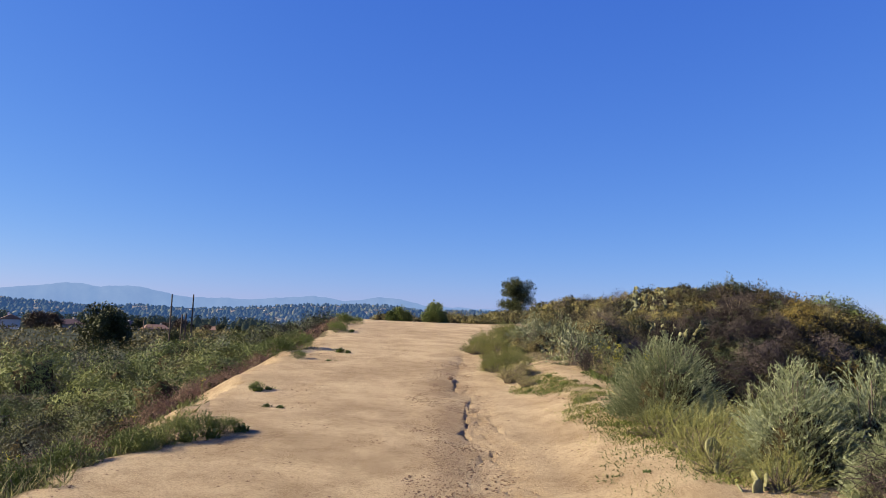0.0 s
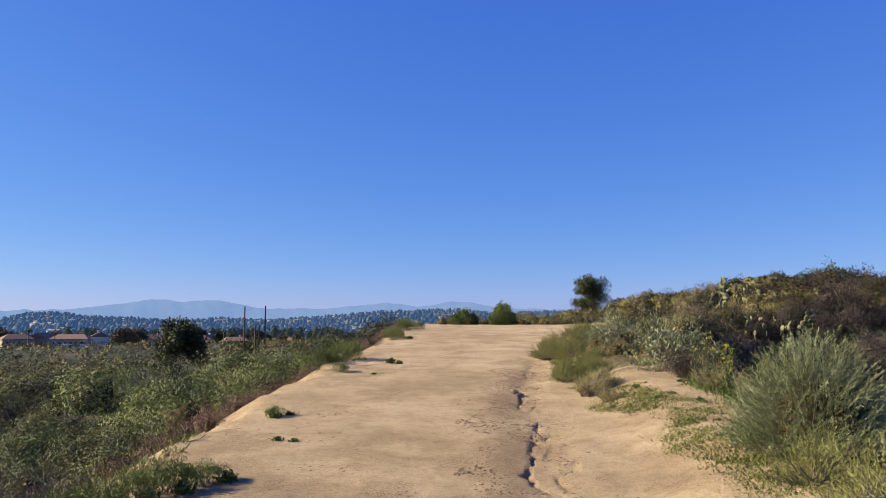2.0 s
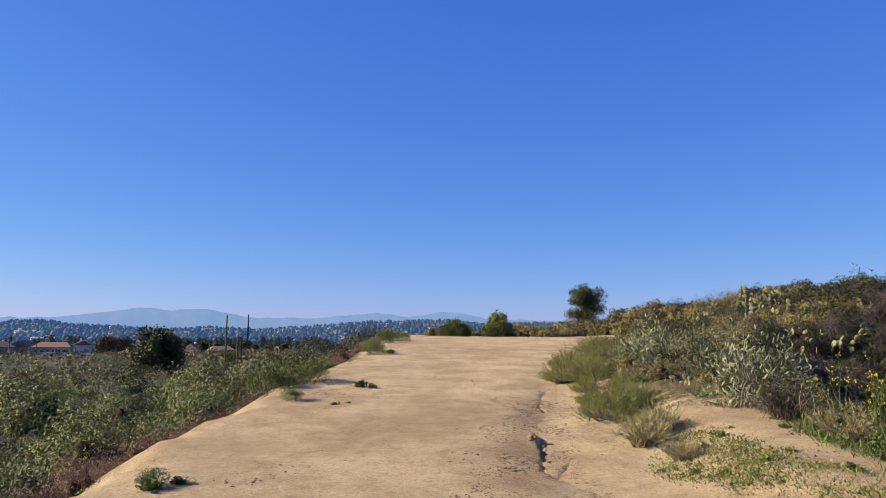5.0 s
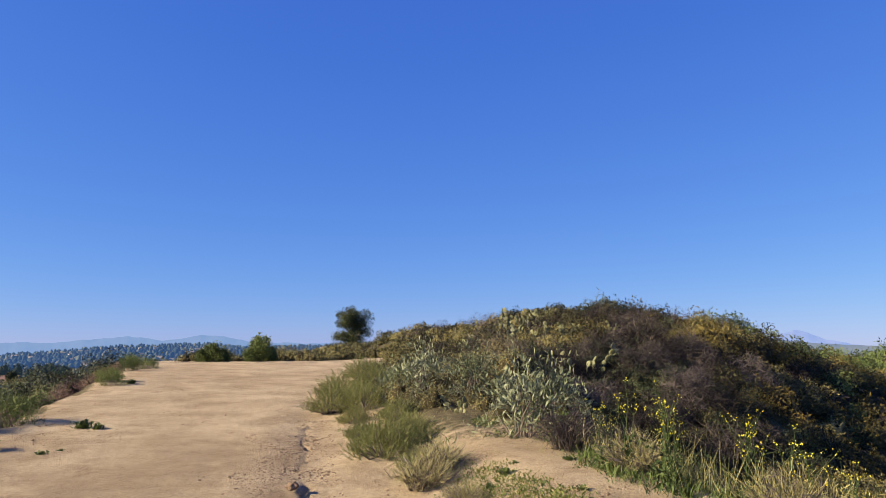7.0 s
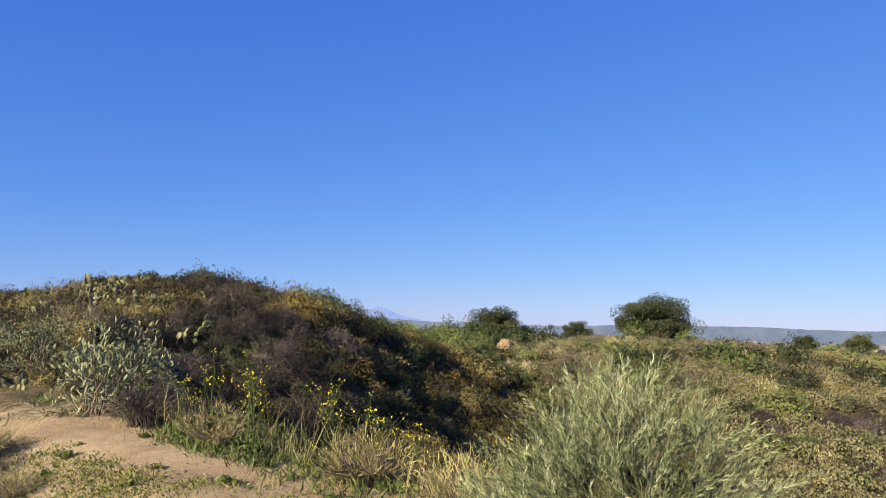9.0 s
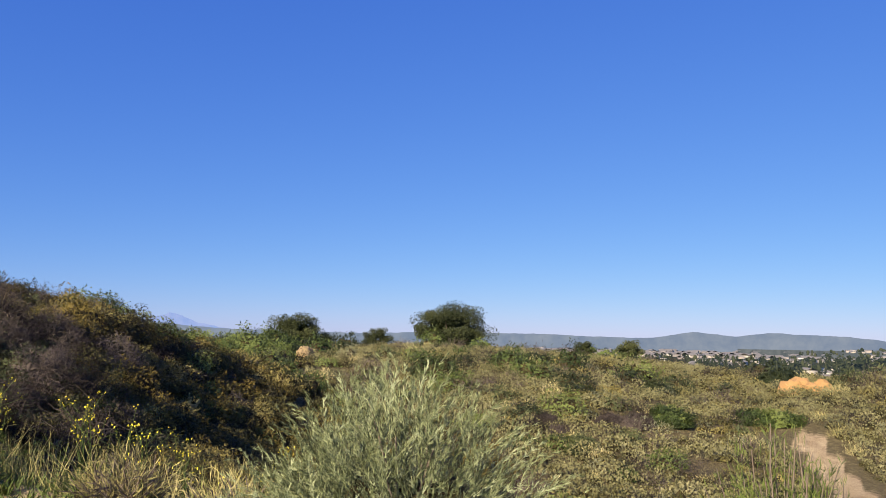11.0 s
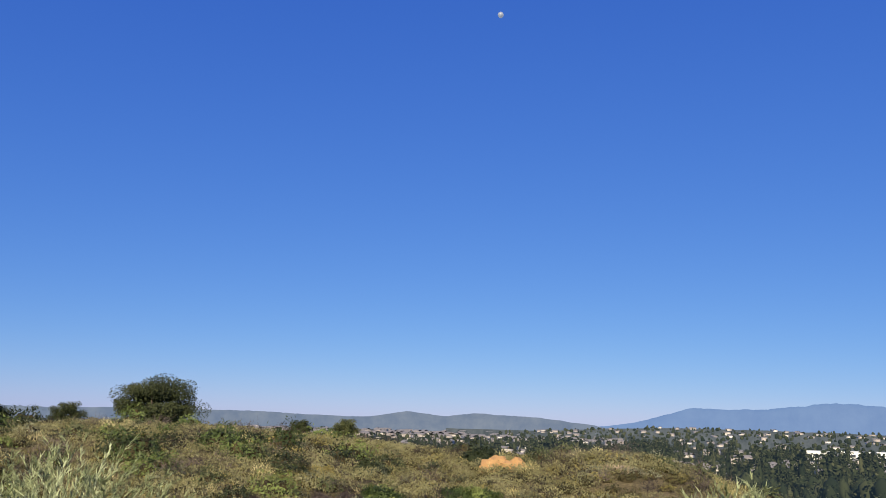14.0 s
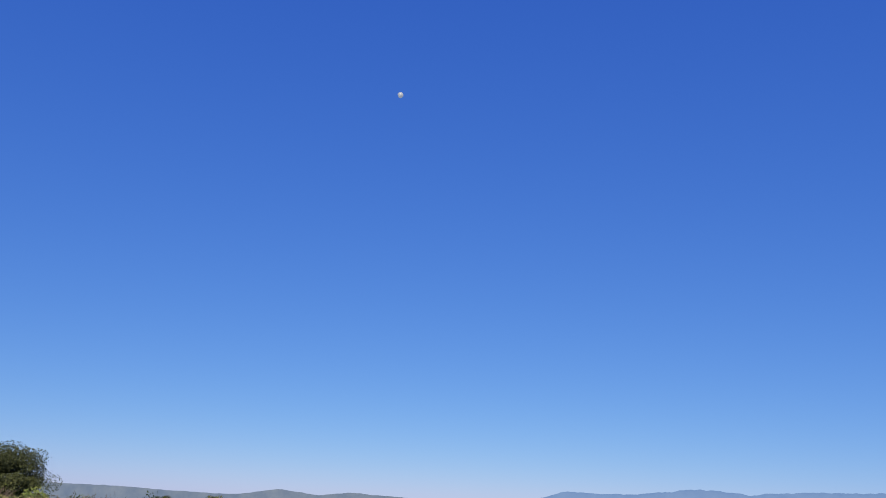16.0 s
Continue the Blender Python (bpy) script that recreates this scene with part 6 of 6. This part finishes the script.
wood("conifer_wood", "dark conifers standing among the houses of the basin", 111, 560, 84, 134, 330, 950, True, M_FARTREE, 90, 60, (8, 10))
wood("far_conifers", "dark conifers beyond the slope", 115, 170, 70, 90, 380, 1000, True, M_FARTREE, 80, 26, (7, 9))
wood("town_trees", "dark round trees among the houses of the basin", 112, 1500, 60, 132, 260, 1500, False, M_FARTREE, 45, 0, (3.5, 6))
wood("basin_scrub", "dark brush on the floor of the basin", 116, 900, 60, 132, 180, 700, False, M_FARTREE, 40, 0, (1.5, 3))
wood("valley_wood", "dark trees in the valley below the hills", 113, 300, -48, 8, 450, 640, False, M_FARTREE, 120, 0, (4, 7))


def white_block(label, b, d, w, h):
    x, y = polar(b, d, (0.4, 7.2))
    z = float(land(x, y))
    t = thing("white_building", label, "building", "white buildings in the basin")
    t.matrix_basis = Matrix.LocRotScale((x, y, z), Euler((0, 0, radians(-b))), None)
    part("wall", box_mesh("wall", (-w / 2, -10, -1), (w / 2, 10, h), M_WHITE), t)
    part("roof", box_mesh("roof", (-w / 2 - 0.3, -10.3, h + 0.01), (w / 2 + 0.3, 10.3, h + 0.7), M_WHITE), t)
    for k in range(int(w // 7)):
        part("window", box_mesh("window", (-w / 2 + 2 + k * 7, -10.15, h * 0.45), (-w / 2 + 6 + k * 7, -9.95, h * 0.75), M_GLASS), t)


white_block("long low white flat-roofed building in the basin", 105.6, 880, 34, 8)
white_block("white flat-roofed building in the basin", 108.0, 880, 26, 9)
white_block("white flat-roofed building in the basin", 110.2, 890, 30, 9)

# ---- the far distance ----


def skyline(name, label, dist, depth, bearings, degrees, mat, seed, ragged, foot):
    """A range of hills round part of the horizon: a crest line with slopes before and behind it."""
    n = 420
    b = np.linspace(bearings[0], bearings[-1], n)
    e = np.interp(b, bearings, degrees)
    e = e + ragged * np.array([noise.fractal((v * 0.9, seed, 0.0), 0.7, 2.0, 6) for v in b])
    rows = []
    for k, (f, dd) in enumerate(((0, 0.0), (0.35, 0.3), (0.7, 0.6), (0.92, 0.85), (1.0, 1.0), (0.0, 1.6))):
        r = dist + depth * dd
        wob = np.array([noise.fractal((v * 0.5, seed + k, 3.0), 0.8, 2.0, 4) for v in b]) * (0.10 if 0 < k < 4 else 0.0)
        top = 1.57 + np.tan(np.radians(e)) * (dist + depth)
        z = foot + (top - foot) * np.clip(f + wob, 0, 1)
        rows.append(np.stack([np.sin(np.radians(b)) * r, 7 + np.cos(np.radians(b)) * r, z], 1))
    v = np.concatenate(rows)
    k = np.arange(6 * n).reshape(6, n)
    f = np.stack([k[:-1, :-1], k[:-1, 1:], k[1:, 1:], k[1:, :-1]], -1).reshape(-1, 4)
    me = grid_mesh(name, v, f, {"along": np.tile(np.radians(b) * dist, 6), "height": v[:, 2]})
    me.polygons.foreach_set("use_smooth", np.ones(len(f), bool))
    me.materials.append(mat)
    return tagged(new(name, me), label, "hills", kind="structure")


def slope_of(dist, depth, bearings, degrees, foot):
    """The ground's height on a range made by skyline()."""
    def height(b, d):
        top = 1.57 + np.tan(np.radians(np.interp(b, bearings, degrees))) * (dist + depth)
        return foot + (top - foot) * np.interp((d - dist) / depth, [0, 0.3, 0.6, 0.85, 1.0], [0, 0.35, 0.7, 0.92, 1.0]) - 1.0
    return height


skyline("backdrop_mountains", "mountain range on the horizon, blue haze painted on", 4100, 500,
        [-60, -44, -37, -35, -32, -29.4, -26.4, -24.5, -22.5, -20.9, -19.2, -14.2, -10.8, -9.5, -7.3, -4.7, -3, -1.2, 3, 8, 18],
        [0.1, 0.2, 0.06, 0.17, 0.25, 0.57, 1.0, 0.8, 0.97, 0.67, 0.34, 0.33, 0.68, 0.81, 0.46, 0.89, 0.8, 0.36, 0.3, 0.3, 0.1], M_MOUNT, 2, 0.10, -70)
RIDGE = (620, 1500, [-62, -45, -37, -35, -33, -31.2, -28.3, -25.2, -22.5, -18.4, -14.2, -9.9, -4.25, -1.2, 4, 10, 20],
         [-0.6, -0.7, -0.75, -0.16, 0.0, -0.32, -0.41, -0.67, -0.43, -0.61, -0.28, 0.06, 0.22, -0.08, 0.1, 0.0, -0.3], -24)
skyline("backdrop_ridge", "wooded ridge dotted with houses, dark blue haze painted on", RIDGE[0], RIDGE[1], RIDGE[2], RIDGE[3], M_RIDGE, 5, 0.05, RIDGE[4])
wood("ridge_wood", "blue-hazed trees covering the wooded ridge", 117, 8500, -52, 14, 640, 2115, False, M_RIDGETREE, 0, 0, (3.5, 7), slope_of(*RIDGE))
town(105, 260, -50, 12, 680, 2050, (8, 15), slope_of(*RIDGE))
skyline("backdrop_snow_peak", "snowy peak far beyond the green hills, faint with painted haze", 4200, 300,
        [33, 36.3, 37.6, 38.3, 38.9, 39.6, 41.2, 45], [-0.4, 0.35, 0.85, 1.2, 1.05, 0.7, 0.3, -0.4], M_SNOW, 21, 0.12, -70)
skyline("backdrop_green_hills", "smooth green hills beyond the basin, paled by painted haze", 2500, 700,
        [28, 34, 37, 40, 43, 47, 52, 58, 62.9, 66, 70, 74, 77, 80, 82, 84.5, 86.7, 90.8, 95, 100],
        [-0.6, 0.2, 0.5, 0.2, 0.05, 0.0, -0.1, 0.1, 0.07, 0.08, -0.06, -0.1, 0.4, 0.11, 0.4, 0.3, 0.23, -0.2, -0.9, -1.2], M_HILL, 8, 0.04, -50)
skyline("backdrop_east_mountains", "mountains beyond the town, blue with painted haze", 4100, 500,
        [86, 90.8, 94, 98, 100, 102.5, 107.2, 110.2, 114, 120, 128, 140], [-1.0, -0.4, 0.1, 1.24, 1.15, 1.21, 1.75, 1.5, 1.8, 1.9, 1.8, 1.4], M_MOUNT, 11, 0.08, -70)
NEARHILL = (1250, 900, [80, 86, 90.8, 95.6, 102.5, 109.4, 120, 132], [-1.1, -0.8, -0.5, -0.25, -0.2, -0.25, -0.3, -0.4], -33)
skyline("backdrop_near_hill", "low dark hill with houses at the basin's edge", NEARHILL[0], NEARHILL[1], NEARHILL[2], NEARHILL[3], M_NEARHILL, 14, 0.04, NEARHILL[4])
wood("hill_trees", "small dark trees dotting the low hill", 118, 1100, 84, 132, 1270, 2140, False, M_FARTREE, 0, 0, (4, 6), slope_of(*NEARHILL))
town(106, 150, 86, 130, 1270, 2100, (9, 16), slope_of(*NEARHILL))

# the day moon; its sunlight and the blue air before it are painted as glow
bm = bmesh.new()
bmesh.ops.create_uvsphere(bm, u_segments=32, v_segments=16, radius=17)
me = bpy.data.meshes.new("moon")
bm.to_mesh(me)
bm.free()
M_MOON, n_, l_, p_ = nodes_of("moon_face")
t_ = noise_node(n_, l_, 0.06, 4, 0.6, n_.new("ShaderNodeNewGeometry").outputs["Position"])
r_ = ramp(n_, [(0.4, (0.40, 0.50, 0.72)), (0.6, (0.72, 0.78, 0.90))])
l_.new(t_.outputs["Fac"], r_.inputs[0])
l_.new(r_.outputs[0], p_.inputs["Emission Color"])
p_.inputs["Emission Strength"].default_value = 0.2
p_.inputs["Base Color"].default_value = (0.1, 0.1, 0.1, 1)
me.materials.append(M_MOON)
moon = tagged(new("moon", me), "pale gibbous day moon in a clear sky", "moon")
moon.location = (3871.1, 437.8, 2281.3)
